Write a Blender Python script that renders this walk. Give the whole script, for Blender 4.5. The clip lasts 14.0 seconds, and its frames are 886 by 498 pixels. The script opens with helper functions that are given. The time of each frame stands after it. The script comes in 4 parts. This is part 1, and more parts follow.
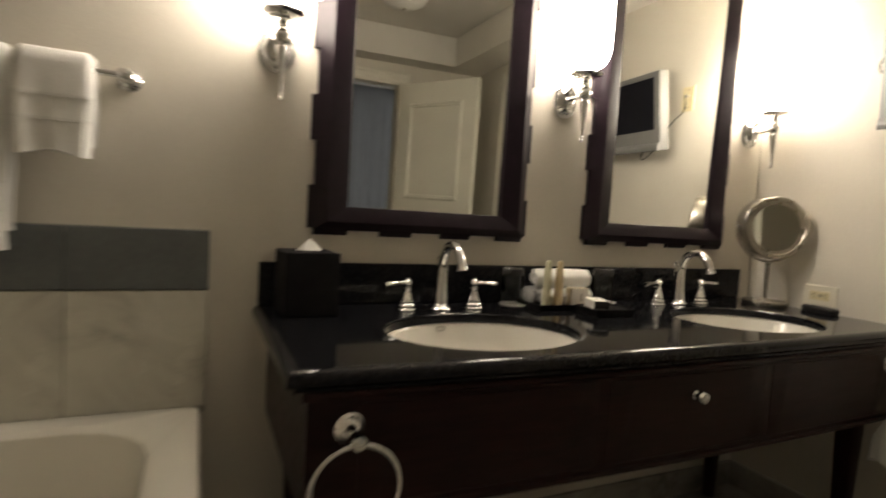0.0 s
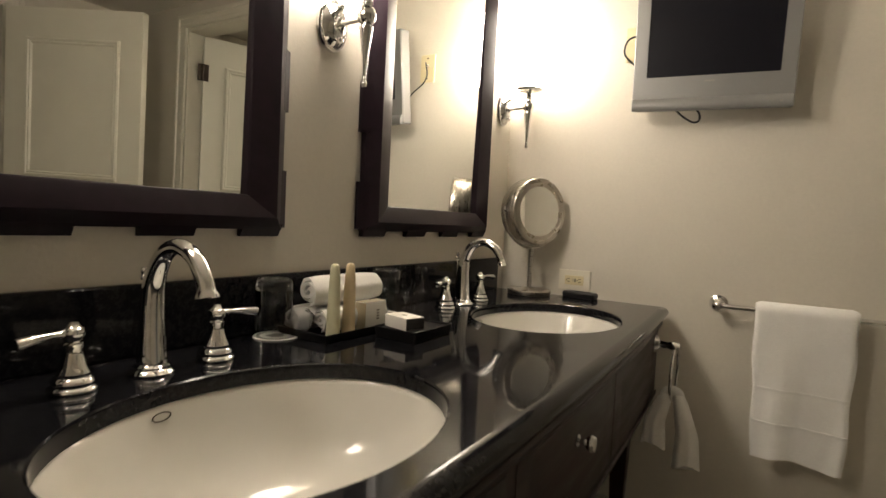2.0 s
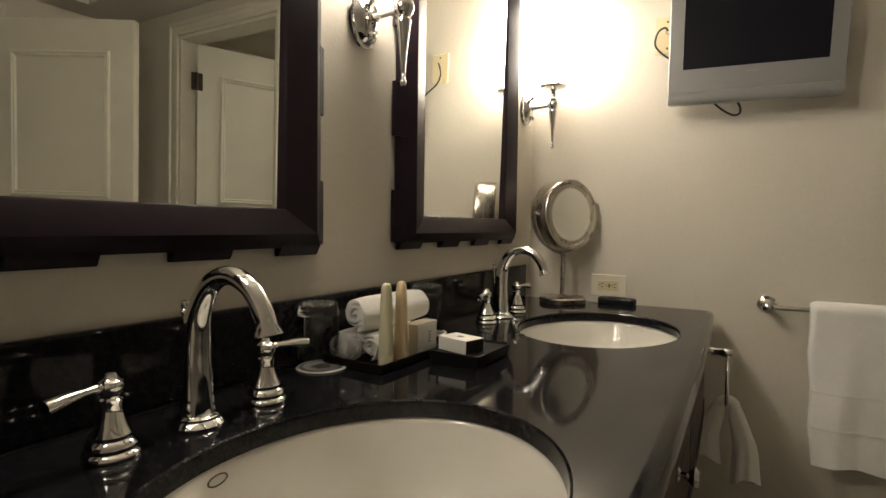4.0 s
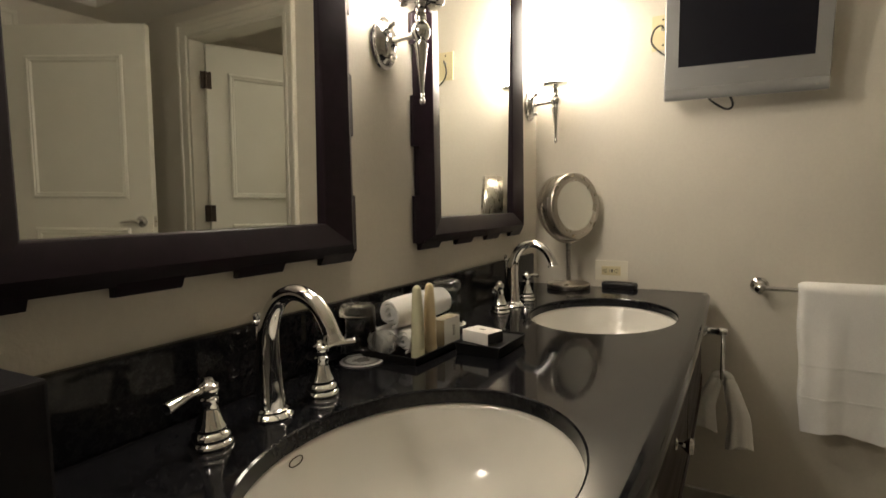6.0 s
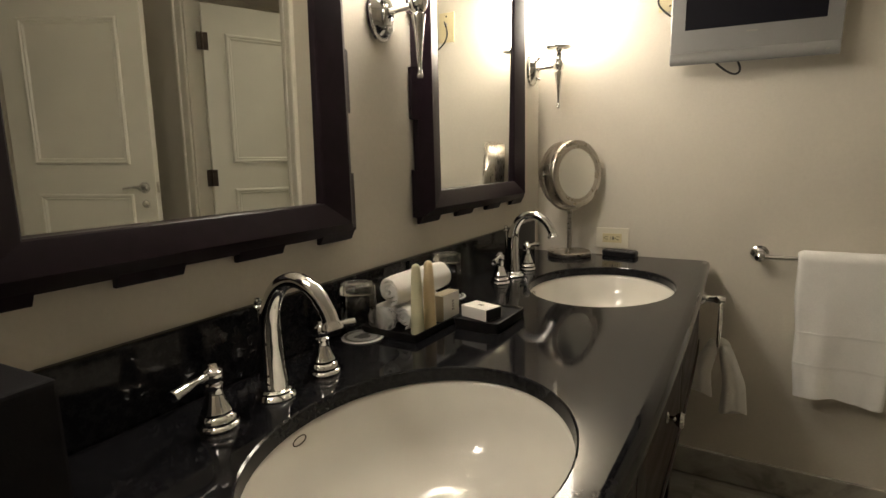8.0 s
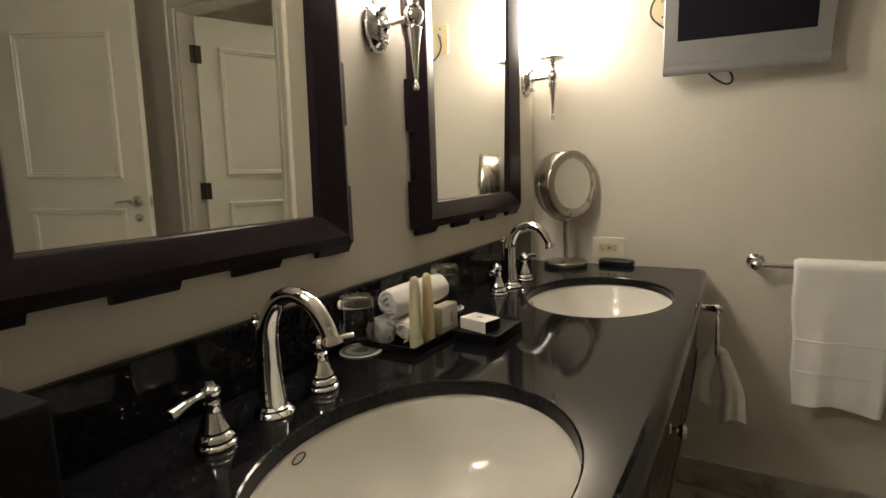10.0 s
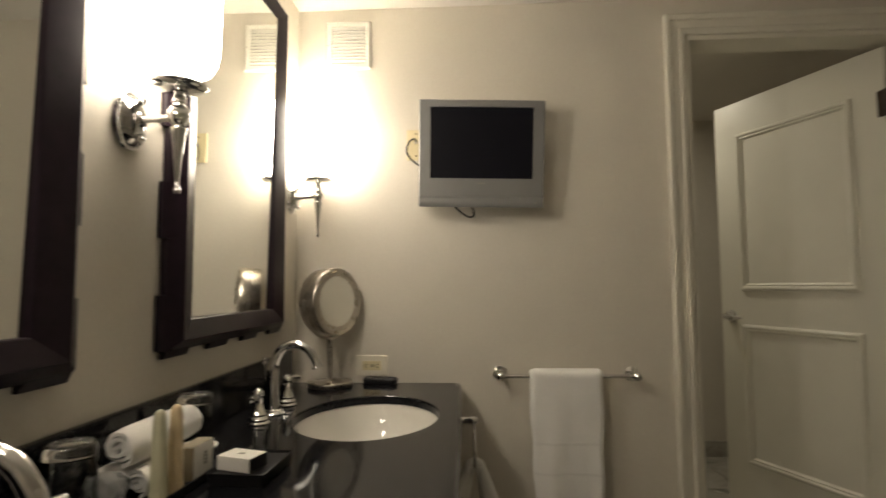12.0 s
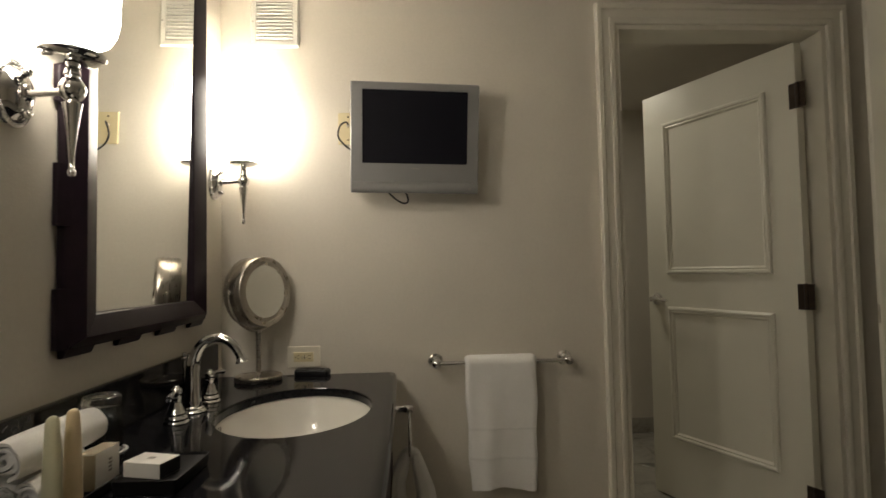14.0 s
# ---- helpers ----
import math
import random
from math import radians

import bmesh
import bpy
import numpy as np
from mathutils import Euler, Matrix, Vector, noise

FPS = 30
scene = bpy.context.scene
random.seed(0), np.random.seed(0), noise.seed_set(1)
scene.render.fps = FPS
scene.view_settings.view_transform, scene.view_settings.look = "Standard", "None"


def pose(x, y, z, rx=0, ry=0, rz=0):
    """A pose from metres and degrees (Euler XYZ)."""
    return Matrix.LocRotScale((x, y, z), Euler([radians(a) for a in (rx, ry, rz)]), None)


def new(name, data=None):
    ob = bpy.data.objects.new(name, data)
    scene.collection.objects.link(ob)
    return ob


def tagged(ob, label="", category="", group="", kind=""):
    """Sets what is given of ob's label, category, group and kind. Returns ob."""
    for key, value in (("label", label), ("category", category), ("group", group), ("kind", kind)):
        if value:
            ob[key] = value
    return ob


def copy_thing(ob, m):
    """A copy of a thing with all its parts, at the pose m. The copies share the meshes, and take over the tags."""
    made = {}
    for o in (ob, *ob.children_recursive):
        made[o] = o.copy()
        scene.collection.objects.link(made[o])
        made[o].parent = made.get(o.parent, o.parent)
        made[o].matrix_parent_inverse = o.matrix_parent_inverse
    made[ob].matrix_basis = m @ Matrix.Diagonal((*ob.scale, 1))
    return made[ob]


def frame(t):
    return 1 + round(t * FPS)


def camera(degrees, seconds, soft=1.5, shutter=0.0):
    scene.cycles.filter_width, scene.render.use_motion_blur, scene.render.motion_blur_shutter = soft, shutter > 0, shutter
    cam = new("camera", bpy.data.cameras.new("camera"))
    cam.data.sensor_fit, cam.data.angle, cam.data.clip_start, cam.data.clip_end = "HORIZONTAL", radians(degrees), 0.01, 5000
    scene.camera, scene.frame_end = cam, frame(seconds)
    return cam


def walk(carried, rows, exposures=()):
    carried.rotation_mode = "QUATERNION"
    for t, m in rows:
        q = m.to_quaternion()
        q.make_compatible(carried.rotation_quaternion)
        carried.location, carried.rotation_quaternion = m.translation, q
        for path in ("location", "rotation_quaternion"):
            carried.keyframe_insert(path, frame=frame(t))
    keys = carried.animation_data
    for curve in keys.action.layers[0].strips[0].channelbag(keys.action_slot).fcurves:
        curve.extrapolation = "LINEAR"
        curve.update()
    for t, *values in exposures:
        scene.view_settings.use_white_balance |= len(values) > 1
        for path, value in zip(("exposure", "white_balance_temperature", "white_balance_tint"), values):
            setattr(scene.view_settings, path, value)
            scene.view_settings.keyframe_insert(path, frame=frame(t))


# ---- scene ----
cam = camera(79.5, 14.0, soft=1.5, shutter=0.7)
# seconds, x, y, z, tilt, roll, heading
PATH = [
    (0.0, -2.090, -1.479, 1.131, 86.17, -3.44, -24.47),
    (0.4, -2.031, -1.313, 1.121, 88.61, -3.81, -32.10),
    (1.0, -1.960, -1.122, 1.128, 88.58, -2.86, -45.79),
    (1.5, -1.941, -0.959, 1.112, 87.51, -2.90, -57.00),
    (2.0, -1.904, -0.864, 1.099, 87.10, -2.84, -58.97),
    (2.5, -1.838, -0.798, 1.103, 87.99, -2.54, -58.32),
    (5.0, -1.960, -0.686, 1.111, 87.38, 0.44, -61.57),
    (5.5, -2.001, -0.710, 1.131, 87.79, 1.49, -60.90),
    (6.0, -1.996, -0.718, 1.165, 85.23, 1.06, -60.32),
    (6.5, -1.988, -0.725, 1.186, 81.92, 0.99, -60.04),
    (7.0, -1.983, -0.727, 1.199, 80.28, 1.39, -60.11),
    (7.5, -1.995, -0.740, 1.210, 80.57, 1.37, -59.10),
    (8.0, -1.992, -0.731, 1.209, 80.54, 1.42, -59.85),
    (10.5, -1.990, -0.720, 1.213, 82.20, 2.10, -61.28),
    (11.0, -1.993, -0.726, 1.223, 84.93, 1.47, -67.73),
    (11.5, -1.973, -0.686, 1.209, 91.99, 1.70, -78.20),
    (12.0, -1.972, -0.665, 1.205, 93.89, 0.36, -86.73),
    (12.5, -1.973, -0.670, 1.198, 94.25, -0.03, -90.29),
    (13.0, -1.968, -0.667, 1.202, 93.12, 0.20, -89.97),
    (13.5, -1.955, -0.680, 1.206, 92.14, 0.70, -91.30),
    (14.0, -1.939, -0.689, 1.207, 92.39, 1.10, -93.01),
]
walk(cam, [(t, pose(x, y, z, rx, ry, rz)) for t, x, y, z, rx, ry, rz in PATH],
     exposures=[(0.0, 0.26, 6450, 11), (0.5, 0.36, 6500, 12), (1.0, 0.40, 6500, 14), (1.5, 0.30, 6500, 14), (2.0, 0.24, 6500, 12), (2.5, 0.09, 6500, 10), (5.0, 0.01, 6460, 10), (8.0, 0.06, 6460, 10),
                (10.5, 0.04, 6460, 10), (11.0, 0.12, 6500, 10), (11.5, -0.03, 6480, 10), (12.0, -0.24, 6500, 10), (12.5, -0.44, 6500, 10), (13.0, -0.52, 6420, 10), (13.5, -0.52, 6300, 10), (14.0, -0.54, 6300, 10)])

# ---------------------------------------------------------------- light
world = bpy.data.worlds.new("world")
world.use_nodes = True
scene.world = world
world.node_tree.nodes["Background"].inputs[0].default_value = (0.02, 0.022, 0.028, 1)
world.node_tree.nodes["Background"].inputs[1].default_value = 0.2
SHADE_GLOW = 30.0
LAMP_COLOUR = (1.0, 0.885, 0.735)

# ---------------------------------------------------------------- plan (metres)
FLOOR = 0.06
TOP = 0.86            # vanity top
ROOM_W, ROOM_S = -3.7, -2.9
SOFFIT, CEIL = 2.27, 2.5
D1_Y0, D1_Y1, D1_H = -2.285, -1.455, 2.125      # opening in the east wall
D2_X0, D2_X1, D2_H = -1.52, -0.69, 2.12      # opening in the south wall


# ---------------------------------------------------------------- materials
def mat(name, base, rough=0.5, metal=0.0, vary=0.0, vscale=6.0, grain=0.0, gscale=120.0, bump=0.0, bscale=200.0,
        coat=0.0, rvary=0.0, spec=0.5, sheen=0.0, emit=None, glow=0.0, stretch=(1, 1, 1)):
    """Principled paint with colour variation at two scales, a fine relief and uneven gloss."""
    m = bpy.data.materials.new(name)
    m.use_nodes = True
    nt = m.node_tree
    b = nt.nodes["Principled BSDF"]
    b.inputs["Base Color"].default_value = (*base, 1)
    b.inputs["Roughness"].default_value = rough
    b.inputs["Metallic"].default_value = metal
    b.inputs["Coat Weight"].default_value = coat
    b.inputs["Coat Roughness"].default_value = 0.08
    b.inputs["Specular IOR Level"].default_value = spec
    b.inputs["Sheen Weight"].default_value = sheen
    if emit:
        b.inputs["Emission Color"].default_value = (*emit, 1)
        b.inputs["Emission Strength"].default_value = glow
    co = nt.nodes.new("ShaderNodeTexCoord")
    mp = nt.nodes.new("ShaderNodeMapping")
    mp.inputs["Scale"].default_value = stretch
    nt.links.new(co.outputs["Object"], mp.inputs[0])

    def noise_node(scale, detail=4.0, rough_=0.55):
        n = nt.nodes.new("ShaderNodeTexNoise")
        n.inputs["Scale"].default_value = scale
        n.inputs["Detail"].default_value = detail
        n.inputs["Roughness"].default_value = rough_
        nt.links.new(mp.outputs[0], n.inputs["Vector"])
        return n.outputs["Fac"]

    def ramp(v, lo, hi, a=0.3, c=0.7):
        r = nt.nodes.new("ShaderNodeMapRange")
        r.inputs["From Min"].default_value, r.inputs["From Max"].default_value = a, c
        r.inputs["To Min"].default_value, r.inputs["To Max"].default_value = lo, hi
        nt.links.new(v, r.inputs["Value"])
        return r.outputs[0]

    value = None
    if vary:
        value = ramp(noise_node(vscale), 1 - vary, 1 + vary)
    if grain:
        g = ramp(noise_node(gscale, 2.0), 1 - grain, 1 + grain)
        if value is not None:
            mul = nt.nodes.new("ShaderNodeMath")
            mul.operation = "MULTIPLY"
            nt.links.new(value, mul.inputs[0])
            nt.links.new(g, mul.inputs[1])
            value = mul.outputs[0]
        else:
            value = g
    if value is not None:
        mix = nt.nodes.new("ShaderNodeVectorMath")
        mix.operation = "SCALE"
        mix.inputs[0].default_value = base
        nt.links.new(value, mix.inputs["Scale"])
        nt.links.new(mix.outputs[0], b.inputs["Base Color"])
    if rvary:
        nt.links.new(ramp(noise_node(vscale * 2.3), max(0.02, rough - rvary), rough + rvary), b.inputs["Roughness"])
    if bump:
        bm_ = nt.nodes.new("ShaderNodeBump")
        bm_.inputs["Strength"].default_value = 1.0
        bm_.inputs["Distance"].default_value = bump
        nt.links.new(noise_node(bscale, 3.0), bm_.inputs["Height"])
        nt.links.new(bm_.outputs[0], b.inputs["Normal"])
    return m


def granite_mat():
    m = mat("black_granite", (0.012, 0.012, 0.013), 0.06, rvary=0.02, vscale=9.0, spec=0.19, coat=0.04)
    m.node_tree.nodes["Principled BSDF"].inputs["Coat Roughness"].default_value = 0.2
    nt = m.node_tree
    b = nt.nodes["Principled BSDF"]
    co = nt.nodes.new("ShaderNodeTexCoord")
    n1 = nt.nodes.new("ShaderNodeTexNoise")
    n1.inputs["Scale"].default_value, n1.inputs["Detail"].default_value = 230.0, 4.0
    n1.inputs["Roughness"].default_value = 0.75
    n2 = nt.nodes.new("ShaderNodeTexNoise")
    n2.inputs["Scale"].default_value, n2.inputs["Detail"].default_value = 95.0, 3.0
    add = nt.nodes.new("ShaderNodeMath")
    add.operation = "ADD"
    r = nt.nodes.new("ShaderNodeValToRGB")
    e = r.color_ramp.elements
    e[0].position, e[0].color = 0.80, (0.0058, 0.0060, 0.0078, 1)
    e[1].position, e[1].color = 1.0, (0.0145, 0.0145, 0.0160, 1)
    mid = e.new(0.93)
    mid.color = (0.0078, 0.0080, 0.0098, 1)
    sub = nt.nodes.new("ShaderNodeMath")
    sub.operation = "MULTIPLY"
    sub.inputs[1].default_value = 0.92
    for n in (n1, n2):
        nt.links.new(co.outputs["Object"], n.inputs["Vector"])
    nt.links.new(n1.outputs["Fac"], add.inputs[0])
    nt.links.new(n2.outputs["Fac"], add.inputs[1])
    nt.links.new(add.outputs[0], sub.inputs[0])
    nt.links.new(sub.outputs[0], r.inputs[0])
    nt.links.new(r.outputs[0], b.inputs["Base Color"])
    return m


def marble_mat(name, light, dark, scale=3.0, rough=0.2):
    m = mat(name, light, rough, rvary=0.08)
    nt = m.node_tree
    b = nt.nodes["Principled BSDF"]
    geo = nt.nodes.new("ShaderNodeTexCoord")
    info = nt.nodes.new("ShaderNodeObjectInfo")
    off = nt.nodes.new("ShaderNodeVectorMath")
    off.operation = "MULTIPLY_ADD"
    off.inputs[1].default_value = (1, 1, 1)
    shift = nt.nodes.new("ShaderNodeVectorMath")
    shift.operation = "SCALE"
    shift.inputs[0].default_value = (17.0, 11.0, 5.0)
    nt.links.new(info.outputs["Random"], shift.inputs["Scale"])
    nt.links.new(geo.outputs["Object"], off.inputs[0])
    nt.links.new(shift.outputs[0], off.inputs[2])
    n = nt.nodes.new("ShaderNodeTexNoise")
    n.inputs["Scale"].default_value, n.inputs["Detail"].default_value = scale, 8.0
    n.inputs["Roughness"].default_value, n.inputs["Distortion"].default_value = 0.62, 1.4
    nt.links.new(off.outputs[0], n.inputs["Vector"])
    r = nt.nodes.new("ShaderNodeValToRGB")
    e = r.color_ramp.elements
    e[0].position, e[0].color = 0.36, (*dark, 1)
    e[1].position, e[1].color = 0.62, (*light, 1)
    v = e.new(0.48)
    v.color = (*[0.35 * a + 0.65 * c for a, c in zip(dark, light)], 1)
    nt.links.new(n.outputs["Fac"], r.inputs[0])
    nt.links.new(r.outputs[0], b.inputs["Base Color"])
    return m


def glass_mat():
    m = bpy.data.materials.new("drinking_glass")
    m.use_nodes = True
    b = m.node_tree.nodes["Principled BSDF"]
    b.inputs["Transmission Weight"].default_value = 1.0
    b.inputs["Roughness"].default_value = 0.02
    b.inputs["IOR"].default_value = 1.46
    b.inputs["Base Color"].default_value = (0.96, 0.97, 0.97, 1)
    return m


WALL = mat("wall_paint", (0.60, 0.562, 0.485), 0.6, vary=0.035, vscale=2.2, grain=0.02, gscale=90, bump=0.0006, bscale=160)
CEILING = mat("ceiling_paint", (0.64, 0.61, 0.55), 0.8, vary=0.04, vscale=2.5, bump=0.0005, bscale=120)
DOORP = mat("door_paint", (0.70, 0.68, 0.59), 0.35, vary=0.03, vscale=3.0, bump=0.0003, bscale=60)
TRIMP = mat("trim_paint", (0.66, 0.63, 0.54), 0.38, vary=0.04, vscale=5.0, bump=0.0003, bscale=80)
GRANITE = granite_mat()
WOOD = mat("espresso_wood", (0.020, 0.0070, 0.0062), 0.34, vary=0.25, vscale=2.0, grain=0.22, gscale=14, bump=0.00012, bscale=30,
           coat=0.02, rvary=0.05, spec=0.16, stretch=(1, 9, 9))
FRAMEW = mat("mirror_frame_wood", (0.0130, 0.0072, 0.0112), 0.36, vary=0.25, vscale=4.0, grain=0.15, gscale=40, bump=0.00012, bscale=60,
             coat=0.03, rvary=0.05, spec=0.24)
CHROME = mat("chrome", (0.74, 0.74, 0.735), 0.05, 1.0, rvary=0.03, vscale=20)
NICKEL = mat("brushed_nickel", (0.50, 0.465, 0.41), 0.30, 1.0, vary=0.08, vscale=12, rvary=0.06, stretch=(1, 1, 14))
MIRROR = mat("mirror_silver", (0.90, 0.91, 0.88), 0.006, 1.0)
PORCELAIN = mat("porcelain", (0.73, 0.71, 0.655), 0.10, vary=0.02, vscale=5, coat=0.25)
TERRY = mat("white_terry", (0.80, 0.79, 0.76), 0.95, vary=0.04, vscale=9, grain=0.08, gscale=500, bump=0.0010, bscale=420, sheen=0.4, spec=0.1)
WEAVE = mat("woven_band", (0.74, 0.73, 0.70), 0.7, vary=0.04, vscale=9, bump=0.0005, bscale=700, sheen=0.2, spec=0.2)
SHADEM = mat("lamp_glass", (0.9, 0.88, 0.82), 0.35, emit=LAMP_COLOUR, glow=SHADE_GLOW)
OPAL = mat("opal_glass", (0.80, 0.78, 0.72), 0.3, vary=0.02, coat=0.3)
MARBLE = marble_mat("marble_tile", (0.62, 0.60, 0.52), (0.42, 0.40, 0.35), 4.0, 0.22)
FLOORM = marble_mat("marble_floor", (0.42, 0.40, 0.35), (0.22, 0.21, 0.19), 3.0, 0.2)
SLATE = mat("slate_tile", (0.115, 0.125, 0.125), 0.35, vary=0.12, vscale=5, grain=0.08, gscale=70, bump=0.0006, bscale=90)
GROUT = mat("grout", (0.30, 0.28, 0.24), 0.9, vary=0.1, vscale=30)
ENAMEL = mat("tub_enamel", (0.80, 0.77, 0.69), 0.16, vary=0.02, coat=0.4)
TVSILVER = mat("silver_plastic", (0.25, 0.25, 0.25), 0.38, 0.35, vary=0.04, vscale=4, grain=0.03, gscale=300)
SCREEN = mat("dark_screen", (0.008, 0.008, 0.012), 0.35, vary=0.1, vscale=3, spec=0.12)
BLACKP = mat("black_plastic", (0.012, 0.012, 0.013), 0.4, vary=0.15, vscale=20, bump=0.0002, bscale=300)
LACQUER = mat("black_lacquer", (0.013, 0.0125, 0.013), 0.35, vary=0.2, vscale=8, rvary=0.05, spec=0.08)
LEATHER = mat("black_leatherette", (0.017, 0.0165, 0.018), 0.6, vary=0.2, vscale=14, bump=0.0004, bscale=350, spec=0.06)
CREAM = mat("almond_plastic", (0.62, 0.54, 0.33), 0.4, vary=0.04)
IVORY = mat("ivory_plastic", (0.70, 0.66, 0.55), 0.4, vary=0.03)
SLOT = mat("slot_dark", (0.03, 0.03, 0.03), 0.7)
BRONZE = mat("dark_bronze", (0.06, 0.045, 0.035), 0.4, 0.8, vary=0.2, vscale=30)
VENTW = mat("vent_enamel", (0.72, 0.70, 0.63), 0.45, vary=0.03)
PAPER = mat("white_paper", (0.82, 0.81, 0.77), 0.8, vary=0.02, bump=0.0003, bscale=80)
GREYPRINT = mat("grey_print", (0.30, 0.29, 0.27), 0.8)
KRAFT = mat("kraft_label", (0.42, 0.37, 0.27), 0.8, vary=0.08)
LOTION_A = mat("pale_green_lotion", (0.60, 0.58, 0.40), 0.3, vary=0.03, coat=0.2)
LOTION_B = mat("amber_lotion", (0.68, 0.55, 0.34), 0.3, vary=0.03, coat=0.2)
def thin_glass_mat():
    """Thin clear wall of a tumbler: see-through, with a mirror gloss that grows towards the grazing edges."""
    m = bpy.data.materials.new("thin_clear_glass")
    m.use_nodes = True
    nt = m.node_tree
    nt.nodes.remove(nt.nodes["Principled BSDF"])
    clear = nt.nodes.new("ShaderNodeBsdfTransparent")
    clear.inputs[0].default_value = (0.93, 0.945, 0.94, 1)
    gloss = nt.nodes.new("ShaderNodeBsdfGlossy")
    gloss.inputs["Roughness"].default_value = 0.04
    fres = nt.nodes.new("ShaderNodeFresnel")
    fres.inputs["IOR"].default_value = 1.5
    mix = nt.nodes.new("ShaderNodeMixShader")
    nt.links.new(fres.outputs[0], mix.inputs[0])
    nt.links.new(clear.outputs[0], mix.inputs[1])
    nt.links.new(gloss.outputs[0], mix.inputs[2])
    nt.links.new(mix.outputs[0], nt.nodes["Material Output"].inputs[0])
    return m


GLASS = glass_mat()
THINGLASS = thin_glass_mat()
DRAPE = mat("blue_grey_drape", (0.30, 0.305, 0.31), 0.9, vary=0.1, vscale=5, bump=0.0008, bscale=300)
DRAPE_T = DRAPE.node_tree.nodes.new("ShaderNodeBsdfTranslucent")
DRAPE_T.inputs[0].default_value = (0.40, 0.395, 0.385, 1)
DRAPE_M = DRAPE.node_tree.nodes.new("ShaderNodeMixShader")
DRAPE_M.inputs[0].default_value = 0.5
DRAPE.node_tree.links.new(DRAPE.node_tree.nodes["Principled BSDF"].outputs[0], DRAPE_M.inputs[1])
DRAPE.node_tree.links.new(DRAPE_T.outputs[0], DRAPE_M.inputs[2])
DRAPE.node_tree.links.new(DRAPE_M.outputs[0], DRAPE.node_tree.nodes["Material Output"].inputs[0])
CLEARBAG = mat("clear_plastic", (0.85, 0.86, 0.86), 0.12, bump=0.004, bscale=60)
CLEARBAG.node_tree.nodes["Principled BSDF"].inputs["Transmission Weight"].default_value = 0.75
CARPET = mat("hall_carpet", (0.16, 0.13, 0.10), 1.0, vary=0.15, vscale=8, bump=0.003, bscale=350)
# even glow of the panel added behind the hall drapes
BACKGLOW = mat("drape_backlight", (0.5, 0.6, 0.8), 0.8, emit=(1.0, 0.98, 0.96), glow=0.50)


# ---------------------------------------------------------------- mesh helpers
def link_mesh(name, bm, material, smooth=False, angle=40):
    me = bpy.data.meshes.new(name)
    bmesh.ops.recalc_face_normals(bm, faces=bm.faces)
    if smooth:
        lim = radians(angle)
        for f in bm.faces:
            f.smooth = True
        for e in bm.edges:
            if len(e.link_faces) == 2 and e.calc_face_angle(0) > lim:
                e.smooth = False
    bm.to_mesh(me)
    bm.free()
    me.materials.append(material)
    return new(name, me)


def part(name, bm, material, parent, label="", smooth=False, angle=40):
    """One mesh object under a thing or under a part, in the parent's own space."""
    ob = link_mesh(name, bm, material, smooth, angle)
    ob.parent = parent
    return tagged(ob, label)


def thing(name, at=(0, 0, 0), rz=0.0, label="", category="", group="", kind="", rx=0.0, ry=0.0):
    ob = new(name)
    ob.empty_display_size = 0.05
    ob.matrix_basis = pose(*at, rx, ry, rz)
    return tagged(ob, label, category, group, kind)


def structure(name, bm, material, label, smooth=False):
    return tagged(link_mesh(name, bm, material, smooth), label, name.split("_")[0], kind="structure")


def box(bm, x0, x1, y0, y1, z0, z1, bevel=0.0, segs=2):
    vs = [bm.verts.new((x, y, z)) for x in (x0, x1) for y in (y0, y1) for z in (z0, z1)]
    idx = [(0, 1, 3, 2), (4, 6, 7, 5), (0, 4, 5, 1), (2, 3, 7, 6), (0, 2, 6, 4), (1, 5, 7, 3)]
    fs = [bm.faces.new([vs[i] for i in q]) for q in idx]
    if bevel:
        es = list({e for f in fs for e in f.edges})
        bmesh.ops.bevel(bm, geom=es, offset=bevel, segments=segs, affect="EDGES", profile=0.6)
    return bm


def nbox(*a, **k):
    return box(bmesh.new(), *a, **k)


def loft(bm, rings, close_start=True, close_end=True, closed=True):
    """Faces between rings of points, one after another."""
    vr = [[bm.verts.new(p) for p in r] for r in rings]
    n = len(vr[0])
    for a, b in zip(vr, vr[1:]):
        for i in range(n if closed else n - 1):
            j = (i + 1) % n
            bm.faces.new((a[i], a[j], b[j], b[i]))
    if close_start:
        bm.faces.new(vr[0][::-1])
    if close_end:
        bm.faces.new(vr[-1])
    return vr


def lathe(bm, profile, segs=24, at=(0, 0, 0), sx=1.0, sy=1.0, start=True, end=True, m=None):
    """Turned shape round z from (radius, height) pairs."""
    rings = []
    for r, z in profile:
        ring = []
        for i in range(segs):
            a = 2 * math.pi * i / segs
            p = Vector((r * sx * math.cos(a), r * sy * math.sin(a), z))
            ring.append((m @ p if m else p) + Vector(at))
        rings.append(ring)
    loft(bm, rings, start, end)
    return bm


